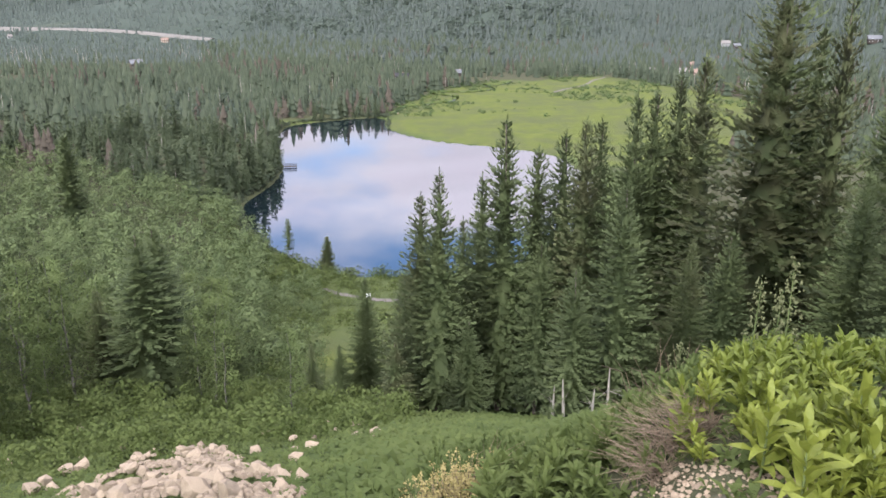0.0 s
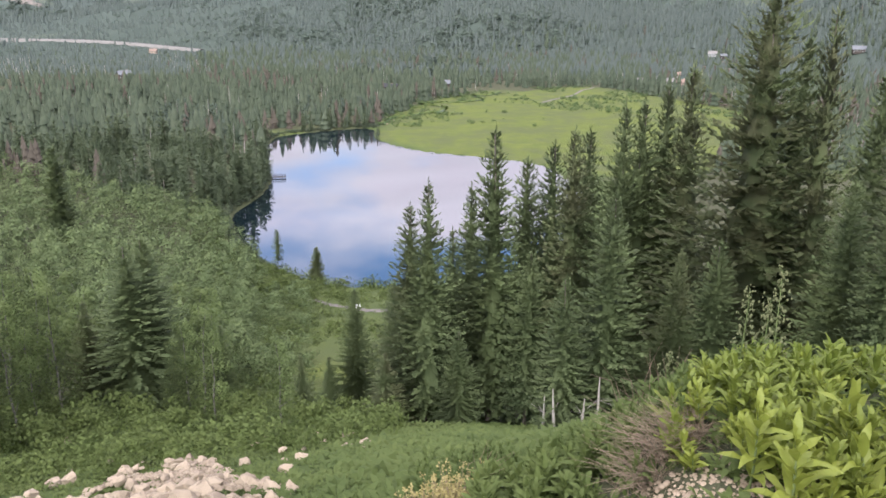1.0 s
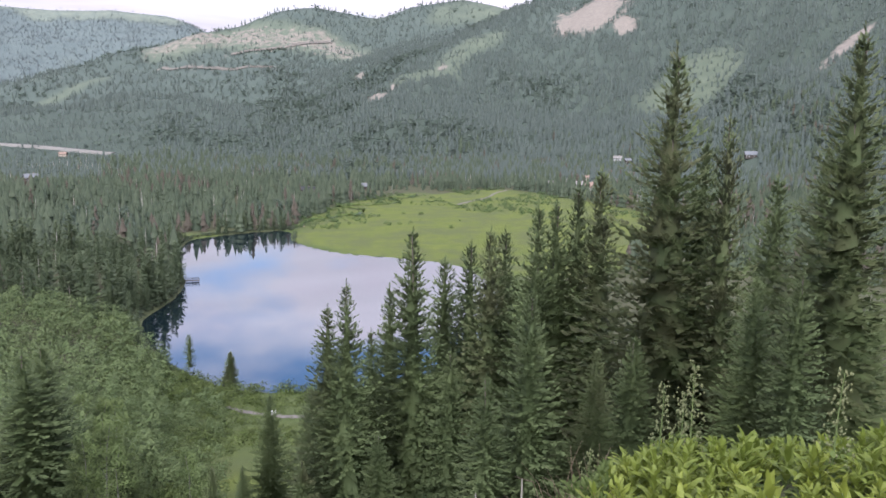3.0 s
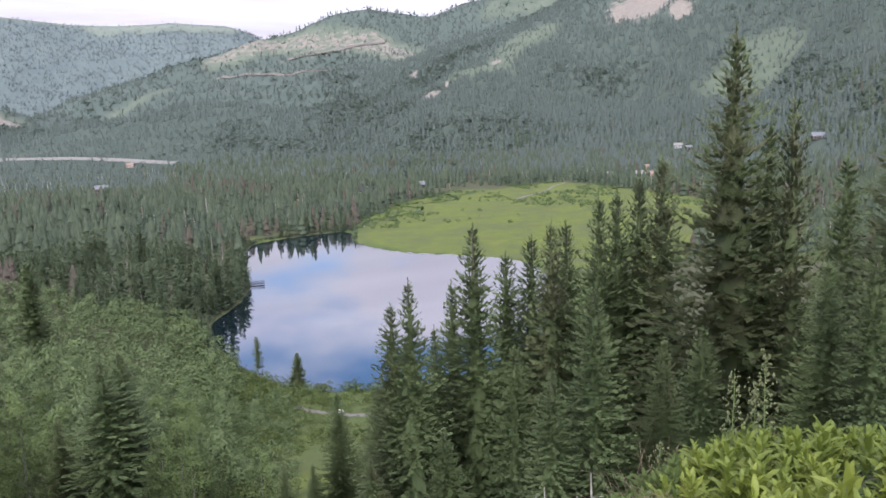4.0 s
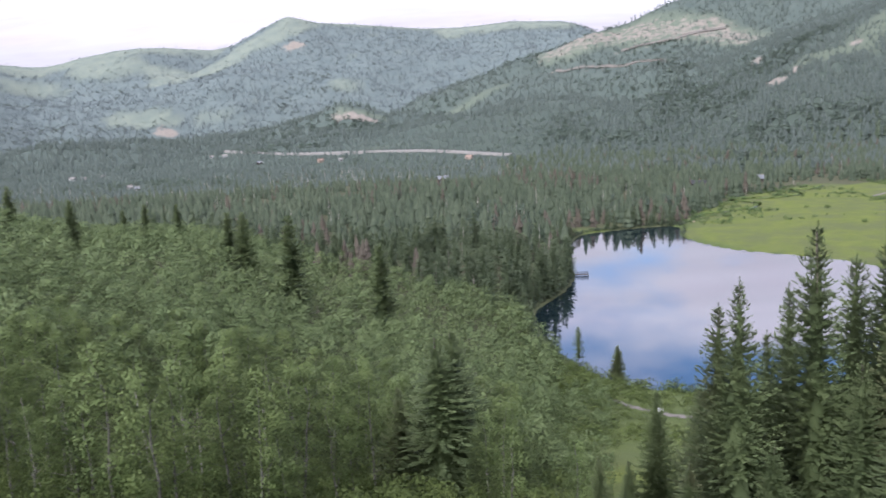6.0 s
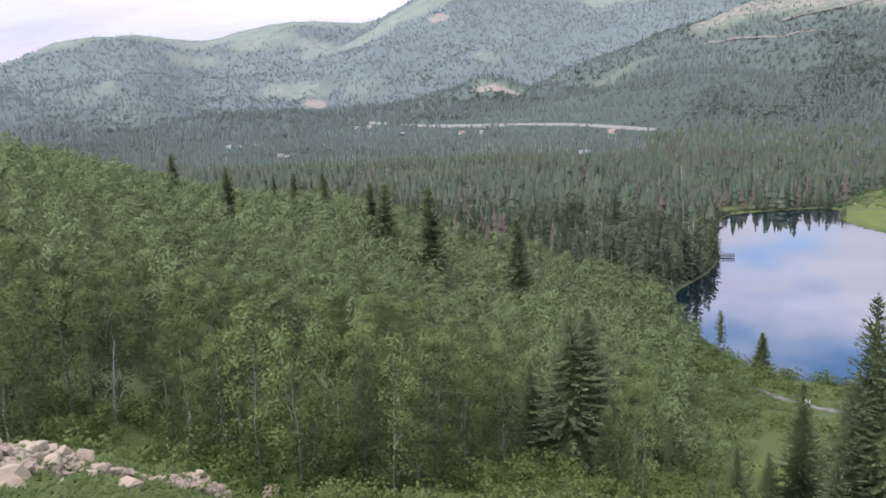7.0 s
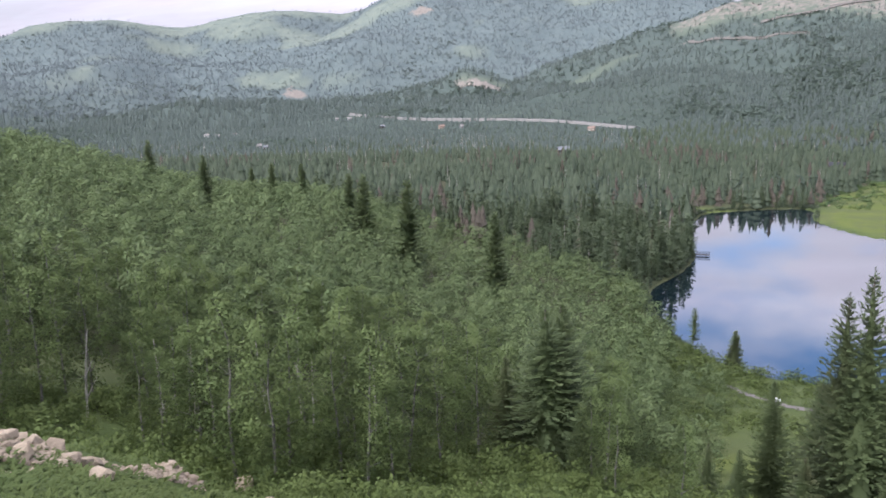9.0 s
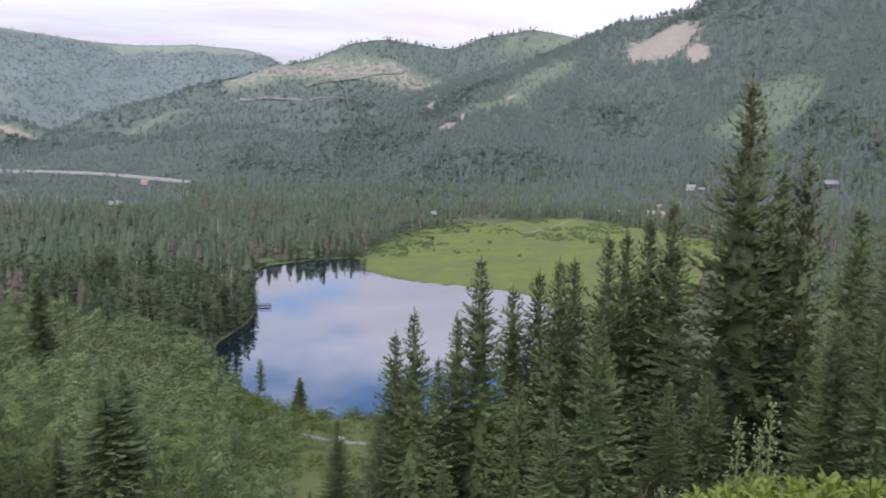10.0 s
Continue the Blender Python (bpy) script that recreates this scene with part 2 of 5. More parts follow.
M_BROWN = foliage("browned_needles", (0.070, 0.060, 0.044), (0.125, 0.105, 0.080), "island", 0.4, patch=0.3)
M_BARK = bark("spruce_bark", (0.07, 0.056, 0.046), (0.17, 0.14, 0.115))
M_ASPEN_BARK = bark("aspen_bark", (0.06, 0.055, 0.045), (0.20, 0.19, 0.155), 5.0, 1.0)
M_DEAD = bark("weathered_dead_wood", (0.22, 0.20, 0.17), (0.45, 0.42, 0.37))

# ======== terrain ========


def value_noise(x, y, seed=0):
    xi, yi = np.floor(x).astype(np.int64), np.floor(y).astype(np.int64)
    fx, fy = x - xi, y - yi
    fx, fy = fx * fx * (3 - 2 * fx), fy * fy * (3 - 2 * fy)

    def h(a, b):
        k = (a * 374761393 + b * 668265263 + seed * 974711) & 0xFFFFFFFF
        k = ((k ^ (k >> 13)) * 1274126177) & 0xFFFFFFFF
        return ((k ^ (k >> 16)) & 0xFFFF) / 32767.5 - 1.0

    top = h(xi, yi) * (1 - fx) + h(xi + 1, yi) * fx
    low = h(xi, yi + 1) * (1 - fx) + h(xi + 1, yi + 1) * fx
    return top * (1 - fy) + low * fy


def fbm(x, y, size, octaves=4, seed=0):
    total, amp = 0.0, 1.0
    for k in range(octaves):
        total = total + amp * value_noise(x / size * 2 ** k + 17.3 * k, y / size * 2 ** k - 9.1 * k, seed + k)
        amp *= 0.5
    return total


# the near hillside: height over the lake by distance from the standpoint, for eight headings (degrees to the left)
SLOPE_AT = (0, 8, 32, 45, 70, 120, 236, 300, 420, 600, 1000, 1600)
SLOPES = {
    -70: (78.4, 77.6, 72, 69, 62, 50, 26, 16, 8, 6, 10, 30),
    -35: (78.4, 76.2, 65, 59, 49, 34, 9, 3, 1.5, 1.5, 2, 14),
    -17: (78.4, 74.5, 62.2, 56.0, 43.5, 24, 1.5, 0.8, 0.8, 1, 1.5, 8),
    0: (78.4, 73.6, 61.8, 55.4, 43.5, 24, 0.8, 0.8, 0.8, 1, 2, 3),
    15: (78.4, 73.5, 62.0, 55.6, 46, 32, 15, 10, 7, 5, 3, 4),
    30: (78.4, 73.6, 63.6, 56.4, 51, 45, 39, 38, 23, 10, 2, 4),
    50: (78.4, 75.0, 68.0, 60.5, 56, 58, 62, 63, 54, 22, 3, 5),
    80: (78.4, 77.5, 74, 72, 70, 71, 76, 80, 74, 44, 12, 10),
}
RANGE = [(-2856, 504, 209), (-2685, 1550, 212), (-2421, 2242, 261), (-2275, 2527, 332), (-2158, 2627, 344), (-1950, 2785, 326),
         (-1648, 2974, 385), (-1410, 3094, 382), (-1274, 3152, 403), (-1129, 3207, 496), (-1022, 3243, 469), (-874, 3286, 457),
         (-620, 3343, 424), (-461, 3369, 421), (-255, 3390, 439), (-65, 3399, 424), (47, 3400, 373), (355, 3381, 320)]
MINE_HILL = [(-187, 2142, 119), (-88, 2298, 193), (35, 2500, 304), (136, 2596, 331), (272, 2586, 379), (384, 2571, 390),
             (474, 2556, 377), (576, 2535, 367), (673, 2511, 404), (825, 2466, 427), (966, 2414, 400)]
MOUNTAIN = [(672, 2200, 292), (836, 2089, 355), (898, 1953, 393), (1009, 1898, 404), (1075, 1862, 435), (1234, 1699, 484),
            (1389, 1439, 508), (1556, 1090, 452), (1835, 492, 384)]
FOOTHILL = [(-1174, 1741, 38), (-1033, 1942, 63), (-862, 2133, 87), (-711, 2187, 119), (-642, 2209, 171), (-517, 2241, 119),
            (-320, 2278, 107), (-184, 2192, 132)]
ROAD_BENCH = [
    (-837, 1813, 23.9), (-597, 1587, 19.0), (-378, 1440, 17.9), (-247, 1383, 15.7), (-107, 1330, 7.9),
]
# lake shore: heading and distance from the standpoint
SHORE = [(2.2, 268), (3.4, 300), (3.6, 325), (1.6, 350), (0.9, 372), (0.5, 392), (0.9, 430), (1.0, 470), (0.6, 505), (0.0, 528),
         (-2.0, 541), (-4.6, 556), (-6.3, 560), (-7.0, 548), (-6.5, 522), (-7.5, 496), (-9.5, 471), (-11.9, 457), (-14.7, 449),
         (-18.3, 434), (-20.5, 405), (-22.5, 350), (-21, 290), (-17, 244), (-12, 229), (-7.4, 224), (-4, 229), (-1.7, 236), (0.6, 252)]
MEADOW = [(-7.2, 548), (-6.5, 522), (-7.5, 496), (-11.9, 457), (-18.3, 434), (-24, 400), (-31, 430), (-33, 560), (-32, 690), (-28.5, 760),
          (-25.5, 800), (-22.9, 862), (-21.4, 880), (-19.1, 857), (-17.2, 815), (-15.3, 836), (-13.3, 778), (-11.4, 735), (-9.2, 682), (-8.0, 611), (-7.1, 575)]


def spot(heading, distance):
    a = radians(heading)
    return (-math.sin(a) * distance, math.cos(a) * distance)


def edge_distance(x, y, ring):
    """Signed distance to a closed outline, negative inside."""
    best, inside = np.full(x.shape, 1e9), np.zeros(x.shape, bool)
    for (ax, ay), (bx, by) in zip(ring, ring[1:] + ring[:1]):
        ex, ey = bx - ax, by - ay
        t = np.clip(((x - ax) * ex + (y - ay) * ey) / (ex * ex + ey * ey), 0, 1)
        best = np.minimum(best, np.hypot(x - ax - t * ex, y - ay - t * ey))
        if ay != by:
            inside ^= ((ay > y) != (by > y)) & (x < (bx - ax) * (y - ay) / (by - ay) + ax)
    return np.where(inside, -best, best)


def rounded(ring, times=2):
    for _ in range(times):
        ring = [((a[0] * w1 + b[0] * (1 - w1)), (a[1] * w1 + b[1] * (1 - w1))) for a, b in zip(ring, ring[1:] + ring[:1]) for w1 in (0.75, 0.25)]
    return ring


SHORE_RING = rounded([spot(*p) for p in SHORE], 2)
MEADOW_RING = rounded([spot(*p) for p in MEADOW], 1)


def ridge(x, y, line, width, power):
    """A mountain ridge along a line of summits, falling away on both sides."""
    best = np.zeros(x.shape)
    for (ax, ay, az), (bx, by, bz) in zip(line, line[1:]):
        ex, ey = bx - ax, by - ay
        t = np.clip(((x - ax) * ex + (y - ay) * ey) / (ex * ex + ey * ey), 0, 1)
        d = np.hypot(x - ax - t * ex, y - ay - t * ey)
        best = np.maximum(best, (az + t * (bz - az)) * np.clip(1 - d / width, 0, 1) ** power)
    return best


# the hills are drawn on a compact plan; beyond the meadow the land stretches away along the line of sight from the hillside
PLAN_D, LAND_D = (0, 900, 2000, 2600, 3400, 4800), (0, 900, 2950, 3850, 4600, 4900)


def on_plan(x, y):
    """A place of the land on the compact plan, and by how much the plan shrinks there."""
    d = np.maximum(np.hypot(x, y), 1e-6)
    k = np.interp(d, LAND_D, PLAN_D) / d
    return x * k, y * k, k


def on_land(x, y):
    """A place of the compact plan on the land, and by how much things grow there."""
    d = np.maximum(np.hypot(x, y), 1e-6)
    k = np.interp(d, PLAN_D, LAND_D) / d
    return x * k, y * k, k


def ground_height(x, y):
    px, py, k = on_plan(np.asarray(x, float), np.asarray(y, float))
    return 80 + (plan_height(px, py) - 80) / k


def plan_height(x, y):
    d, az = np.hypot(x, y), np.degrees(np.arctan2(-x, y))
    keys = sorted(SLOPES)
    rows = np.stack([np.interp(d, SLOPE_AT, SLOPES[k]) for k in keys])
    f = np.interp(az, keys, np.arange(len(keys)))
    i = np.clip(f.astype(int), 0, len(keys) - 2)
    u = f - i
    u = u * u * (3 - 2 * u)
    pick = np.arange(x.size).reshape(x.shape)
    flat_rows = rows.reshape(len(keys), -1)
    z = flat_rows[i.ravel(), pick.ravel()].reshape(x.shape) * (1 - u) + flat_rows[i.ravel() + 1, pick.ravel()].reshape(x.shape) * u
    behind = np.clip((np.abs(az - 5) - 75) / 60, 0, 1)
    z = z * (1 - behind) + (78.4 + 0.35 * np.minimum(d, 900)) * behind
    rough = np.clip(d / 40, 0.02, 1)
    z = z + fbm(x, y, 45, 3, 5) * 1.3 * rough * np.clip(z / 12, 0.05, 1) + fbm(x, y, 5, 3, 8) * 0.12 * rough
    z = z + 0.62 * np.exp(-((x - 3.5) ** 2 / 4.0 + (y - 3.6) ** 2 / 3.2))
    z = z + 0.5 * np.exp(-((x - 1.5) ** 2 / 1.6 + (y - 4.7) ** 2 / 1.5))
    brow = np.interp(az, (36, 37, 41, 44, 46.3, 48, 54), (30, 29, 25.5, 24, 22.8, 20.8, 20.8))
    mound = np.interp(az, (34, 36, 38, 39.5, 41, 44, 46, 48, 50.5, 54, 66), (0, 0.1, 0.6, 0.4, 0.1, 0.12, 0.25, 0.45, 0.8, 1.0, 0))
    rise = np.clip((d - brow) / 3.4, 0, 1) * np.clip((brow + 10 - d) / 6, 0, 1)
    z = z + mound * rise * (2 - rise)
    gully = fbm(x, y, 420, 5, 21)
    hills = np.maximum.reduce([ridge(x, y, RANGE, 1250, 1.25), ridge(x, y, MINE_HILL, 860, 1.15), ridge(x, y, MOUNTAIN, 900, 1.1), ridge(x, y, FOOTHILL, 400, 1.2), ridge(x, y, ROAD_BENCH, 170, 0.5)])
    crest = np.clip(1.35 - hills / 330, 0.0, 1)
    hills = hills * (1.02 + 0.06 * gully * crest) + gully * 42 * np.clip(hills / 120, 0, 1) * crest
    z = np.maximum(z, hills) + 0.12 * np.minimum(z, hills) * (d > 900)
    s = edge_distance(x, y, SHORE_RING)
    z = np.where(s < 0, np.maximum(-2.5, s * 0.15), np.where(s < 60, np.minimum(z, 0.12 + np.maximum(s, 0) * 0.5 + np.clip(s - 12, 0, 99) * 0.3), z))
    m = edge_distance(x, y, MEADOW_RING)
    return np.where((m < 0) & (s > 0), np.minimum(z, 0.15 + 0.02 * np.minimum(s, 40)), z)


def mesh_object(name, verts, tris, mat, parent=None, smooth=False, swell=None):
    """One mesh object from arrays of corners and triangles."""
    verts, tris = np.asarray(verts, np.float32), np.asarray(tris, np.int32)
    me = bpy.data.meshes.new(name)
    me.vertices.add(len(verts))
    me.vertices.foreach_set("co", verts.ravel())
    k = tris.shape[1]
    me.loops.add(tris.size)
    me.loops.foreach_set("vertex_index", tris.ravel())
    me.polygons.add(len(tris))
    me.polygons.foreach_set("loop_start", np.arange(0, tris.size, k, dtype=np.int32))
    me.polygons.foreach_set("loop_total", np.full(len(tris), k, np.int32))
    me.update(calc_edges=True)
    if swell is None:
        me.validate()
    if smooth:
        me.shade_smooth()
    me.materials.append(mat)
    if swell is not None:
        me.attributes.new("swell", "FLOAT_VECTOR", "POINT").data.foreach_set("vector", np.asarray(swell, np.float32).ravel())
    ob = new(name, me)
    if parent is not None:
        ob.parent = parent
    return ob


def build_ground():
    az = np.radians(np.concatenate([np.arange(-58, 64.01, 0.36), np.arange(68, 302, 5.5)]))
    r = np.concatenate([np.geomspace(0.35, 180, 112), np.arange(186, 900, 6), np.interp(np.geomspace(905, 4800, 120), PLAN_D, LAND_D)])
    R, A = np.meshgrid(r, az, indexing="ij")
    X, Y = -np.sin(A) * R, np.cos(A) * R
    Z = ground_height(X, Y)
    nr, na = R.shape
    verts = np.stack([X.ravel(), Y.ravel(), Z.ravel()], -1)
    verts = np.vstack([verts, [[0, 0, float(ground_height(np.zeros(1), np.zeros(1))[0])]]])
    i, j = np.meshgrid(np.arange(nr - 1), np.arange(na), indexing="ij")
    j2 = (j + 1) % na
    quads = np.stack([i * na + j, (i + 1) * na + j, (i + 1) * na + j2, i * na + j2], -1).reshape(-1, 4)[:, ::-1]
    fan = [[(k + 2) % na, (k + 1) % na, k % na, len(verts) - 1] for k in range(0, na - 1, 2)] + ([[1, 0, na - 1, len(verts) - 1]] if na % 2 else [])
    quads = np.vstack([quads, fan])
    me_ob = mesh_object("ground", verts, quads, M_GROUND, smooth=True)
    x, y = verts[:, 0], verts[:, 1]
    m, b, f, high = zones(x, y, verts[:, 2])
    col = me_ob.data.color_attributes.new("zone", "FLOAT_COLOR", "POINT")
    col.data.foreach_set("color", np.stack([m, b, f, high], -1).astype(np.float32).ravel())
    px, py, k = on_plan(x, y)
    woods, open_grass, far_haze = slopes(px, py, 80 + (verts[:, 2] - 80) * k)
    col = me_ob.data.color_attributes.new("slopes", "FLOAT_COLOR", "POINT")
    col.data.foreach_set("color", np.stack([woods, open_grass, far_haze, k], -1).astype(np.float32).ravel())
    return tagged(me_ob, "green hillside and valley ground with grass and bare soil", "ground", kind="structure")


def line_near(x, y, line, width):
    """1 on a broken line on the plan, 0 beyond its width."""
    best = np.full(x.shape, 1e9)
    for (ax, ay), (bx, by) in zip(line, line[1:]):
        ex, ey = bx - ax, by - ay
        t = np.clip(((x - ax) * ex + (y - ay) * ey) / (ex * ex + ey * ey), 0, 1)
        best = np.minimum(best, np.hypot(x - ax - t * ex, y - ay - t * ey))
    return np.clip(1.5 - best / width, 0, 1)


BARE = [   # bare scars and pits: x, y, half width, half length
    (882, 1731, 94, 94), (906, 1611, 23, 43), (366, 1622, 23, 32), (399, 1958, 17, 23), (-1006, 2893, 47, 48), (-1165, 2195, 42, 40), (-587, 2144, 85, 26), (406, 1659, 12, 17), (996, 1069, 61, 17), (532, 1728, 18, 18),
]
TRACKS = [   # cut benches and dirt tracks on the mine hill
    [(-57, 2309), (25, 2266), (129, 2237), (221, 2222)],
    [(120, 2346), (212, 2325), (308, 2330), (395, 2350)],
    [(-97, 2398), (-36, 2480), (29, 2488)],
]


GRASSY = [   # open grass on spurs and crests of the hills: half width, then a line on the plan
    (70, [(-1068, 3164), (-1113, 2990), (-1235, 2950), (-1300, 2733), (-1380, 2600)]),
    (95, [(-1702, 2740), (-1520, 2690), (-1380, 2700)]),
    (75, [(-2158, 2627), (-1900, 2790), (-1648, 2974), (-1410, 3094)]),
    (85, [(-480, 3340), (-255, 3370), (-65, 3380)]),
    (55, [(-745, 2590), (-700, 2600)]),
    (26, [(-640, 2170), (-540, 2180)]),
    (30, [(-330, 2225), (-200, 2280)]),
    (26, [(-1350, 2237), (-1190, 2262)]),
    (80, [(-1950, 2480), (-1750, 2560)]),
    (85, [(-40, 2450), (136, 2475), (349, 2350), (410, 2264)]),
    (60, [(510, 1680), (580, 1760), (640, 1790)]),
    (95, [(780, 2400), (900, 2380)]),
    (60, [(893, 1298), (800, 1230)]),
    (45, [(460, 1673), (480, 1740)]),
]


def slopes(x, y, z):
    """On the plan: share of woods, of open grass, and of the haze painted on far hills."""
    d = np.hypot(x, y)
    grass = np.zeros_like(x)
    for width, line in GRASSY:
        grass = np.maximum(grass, line_near(x, y, line, width))
    grass = np.maximum(grass, 0.75 * line_near(x, y, [p[:2] for p in RANGE], 45))
    grass = 0.8 * grass + np.where(x < -300, 0.5, 0.34) * fbm(x, y, 190, 4, 14) - 0.22 + 0.12 * np.clip(z / 300 - 0.6, 0, 1)
    grass = np.clip((grass - 0.18) / 0.30, 0, 1) * (d > 1100)
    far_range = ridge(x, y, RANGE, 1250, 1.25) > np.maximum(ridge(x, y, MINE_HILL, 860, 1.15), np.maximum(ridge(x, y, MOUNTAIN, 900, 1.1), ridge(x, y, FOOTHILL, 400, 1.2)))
    # painted haze grows with distance, strongest on the range
    haze_share = np.where(far_range, 0.2 + 0.8 * np.clip((d - 1800) / 900, 0, 1), 0.3 * np.clip((d - 1500) / 700, 0, 1))
    return np.clip((d - 950) / 200, 0, 1) * (1 - grass), grass, haze_share


def zones(x, y, z):
    x, y, k = on_plan(x, y)
    z = 80 + (z - 80) * k
    d, az = np.hypot(x, y), np.degrees(np.arctan2(-x, y))
    meadow = np.clip(0.5 - edge_distance(x, y, MEADOW_RING) / 10 + fbm(x, y, 40, 3, 3) * 0.5, 0, 1)
    open_slope = np.clip((az + 9.5) / 1.5, 0, 1) * np.clip((1.5 - az + 0.02 * (236 - d)) / 3, 0, 1) * (d > 75) * (d < 240)
    meadow = np.maximum(meadow, open_slope * np.clip(fbm(x, y, 18, 3, 11) * 0.4, 0, 0.35))
    meadow = np.maximum(meadow, 0.7 * np.clip(1.5 - np.hypot((x - 2) / 14, (y - 535) / 8), 0, 1))
    meadow = np.maximum(meadow, 0.85 * np.clip(1.5 - np.hypot((x - 6) / 6, (y - 114) / 24) + 0.4 * fbm(x, y, 9, 2, 12), 0, 1))
    bare = np.zeros_like(x)
    for bx, by, rx, ry in BARE:
        bare = np.maximum(bare, np.clip(1.15 - 0.75 * np.hypot((x - bx) / rx, (y - by) / ry), 0, 1))
    for line in TRACKS:
        bare = np.maximum(bare, 0.38 * line_near(x, y, line, 30))
    near = np.clip(1.3 - np.hypot((x - 1.3) / 1.3, (y - 2.6) / 0.5), 0, 1)
    bare = np.maximum(bare, near)
    soil = np.clip(1.4 - np.hypot((x - 2.6) / 2.6, (y - 3.6) / 2.2), 0, 0.9)
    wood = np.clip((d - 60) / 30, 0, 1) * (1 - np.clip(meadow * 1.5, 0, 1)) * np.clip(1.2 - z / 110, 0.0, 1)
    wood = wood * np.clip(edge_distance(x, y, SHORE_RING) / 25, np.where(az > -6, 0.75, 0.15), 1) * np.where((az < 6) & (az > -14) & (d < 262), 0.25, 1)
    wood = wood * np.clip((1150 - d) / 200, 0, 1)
    bare = np.maximum(bare, 0.54 * line_near(x, y, GRASSY[9][1], 80))
    # the fourth mark sets how much haze colour the far ground takes
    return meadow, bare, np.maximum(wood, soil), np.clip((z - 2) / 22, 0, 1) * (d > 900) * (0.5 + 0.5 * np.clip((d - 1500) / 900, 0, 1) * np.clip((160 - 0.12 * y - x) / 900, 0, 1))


ground = build_ground()

CLEARINGS = [   # openings in the forest towards the valley road and the houses: x, y, half width, depth
    (108, 807, 11, 50), (175, 838, 5, 50), (257, 1015, 4, 50), (271, 1016, 4, 50), (466, 1108, 7, 50), (410, 818, 8, 50), (470, 910, 5, 40), (489, 987, 4, 40), (536, 1065, 4, 40), (416, 804, 4, 40), (603, 1036, 4, 40), (392, 846, 4, 40),
    (428, 818, 5, 50), (536, 980, 8, 50), (540, 932, 9, 50), (609, 1083, 7, 50), (614, 1063, 6, 50), (713, 917, 9, 50),
    (-821, 1222, 6, 50), (-798, 1217, 5, 50), (-796, 1268, 4, 50), (-598, 1013, 4, 50), (-575, 992, 4, 50), (-758, 1612, 5, 50),
    (-720, 1593, 6, 50), (-574, 1414, 5, 50), (-439, 1353, 6, 50), (-399, 1340, 4, 50), (-172, 1280, 6, 50), (-157, 937, 7, 50),
    (-322, 754, 16, 80), (-299, 774, 18, 80), (-267, 802, 22, 80), (-234, 827, 18, 80), (-1165, 2195, 34, 70),
    (2, 541, 13, 18), (-717, 1700, 165, 60), (-488, 1514, 132, 60), (-312, 1412, 71, 60), (-177, 1356, 75, 60),
]


def forested(x, y):
    """False where the forest leaves an opening."""
    keep = np.ones(x.shape, bool)
    x, y, _ = on_plan(x, y)
    for cx, cy, half, depth in CLEARINGS:
        d = math.hypot(cx, cy)
        ux, uy = cx / d, cy / d
        along, across = (x - cx) * ux + (y - cy) * uy, (x - cx) * uy - (y - cy) * ux
        keep &= ~((along > -depth) & (along < 12) & (np.abs(across) < half))
    return keep


# lake
ring = SHORE_RING
lake_bm = bmesh.new()
outer = []
cx, cy = sum(p[0] for p in ring) / len(ring), sum(p[1] for p in ring) / len(ring)
for px, py in ring:
    k = 1 + 6 / math.hypot(px - cx, py - cy)
    outer.append(lake_bm.verts.new((cx + (px - cx) * k, cy + (py - cy) * k, 0.0)))
lake_bm.faces.new(outer)
bmesh.ops.triangulate(lake_bm, faces=lake_bm.faces[:])
bmesh.ops.recalc_face_normals(lake_bm, faces=lake_bm.faces[:])
lake_me = bpy.data.meshes.new("water")
lake_bm.to_mesh(lake_me)
lake_bm.free()
if lake_me.polygons[0].normal.z < 0:
    lake_me.flip_normals()
lake_me.materials.append(M_WATER)
tagged(new("water", lake_me), "still mountain lake mirroring pink cloud and blue sky", "lake", kind="structure")

# ======== trees ========


class Soup:
    """Collects triangles for one mesh."""

    def __init__(self):
        self.v, self.f, self.n = [], [], []

    def tri(self, a, b, c):
        k = len(self.v)
        self.v += [a, b, c]
        self.f.append((k, k + 1, k + 2))

    def quad(self, a, b, c, d):
        k = len(self.v)
        self.v += [a, b, c, d]
        self.f += [(k, k + 1, k + 2), (k, k + 2, k + 3)]

    def tube(self, path, radii, sides=6):
        k = len(self.v)
        for p, r in zip(path, radii):
            for s in range(sides):
                a = math.tau * s / sides
                self.v.append((p[0] + r * math.cos(a), p[1] + r * math.sin(a), p[2]))
        for i in range(len(path) - 1):
            for s in range(sides):
                a, b = k + i * sides + s, k + i * sides + (s + 1) % sides
                self.f += [(a, b, b + sides), (a, b + sides, a + sides)]

    def spur(self, foot, end, r):
        """A twig grown from three corners of the mesh, so that it stays one piece."""
        k = len(self.v)
        self.v += [(end[0] + r, end[1], end[2]), (end[0] - r, end[1] + r, end[2]), (end[0] - r, end[1] - r, end[2])]
        for i in range(3):
            a, b = foot[i], foot[(i + 1) % 3]
            self.f += [(a, b, k + (i + 1) % 3), (a, k + (i + 1) % 3, k + i)]

    def limb(self, a, b, r0, r1, sides=4):
        """A tapered stick from a to b."""
        a, b = Vector(a), Vector(b)
        q = (b - a).to_track_quat("Z", "Y")
        k = len(self.v)
        for p, r in ((a, r0), (b, r1)):
            for s in range(sides):
                t = math.tau * s / sides
                self.v.append(tuple(p + q @ Vector((r * math.cos(t), r * math.sin(t), 0))))
        for s in range(sides):
            i, j = k + s, k + (s + 1) % sides
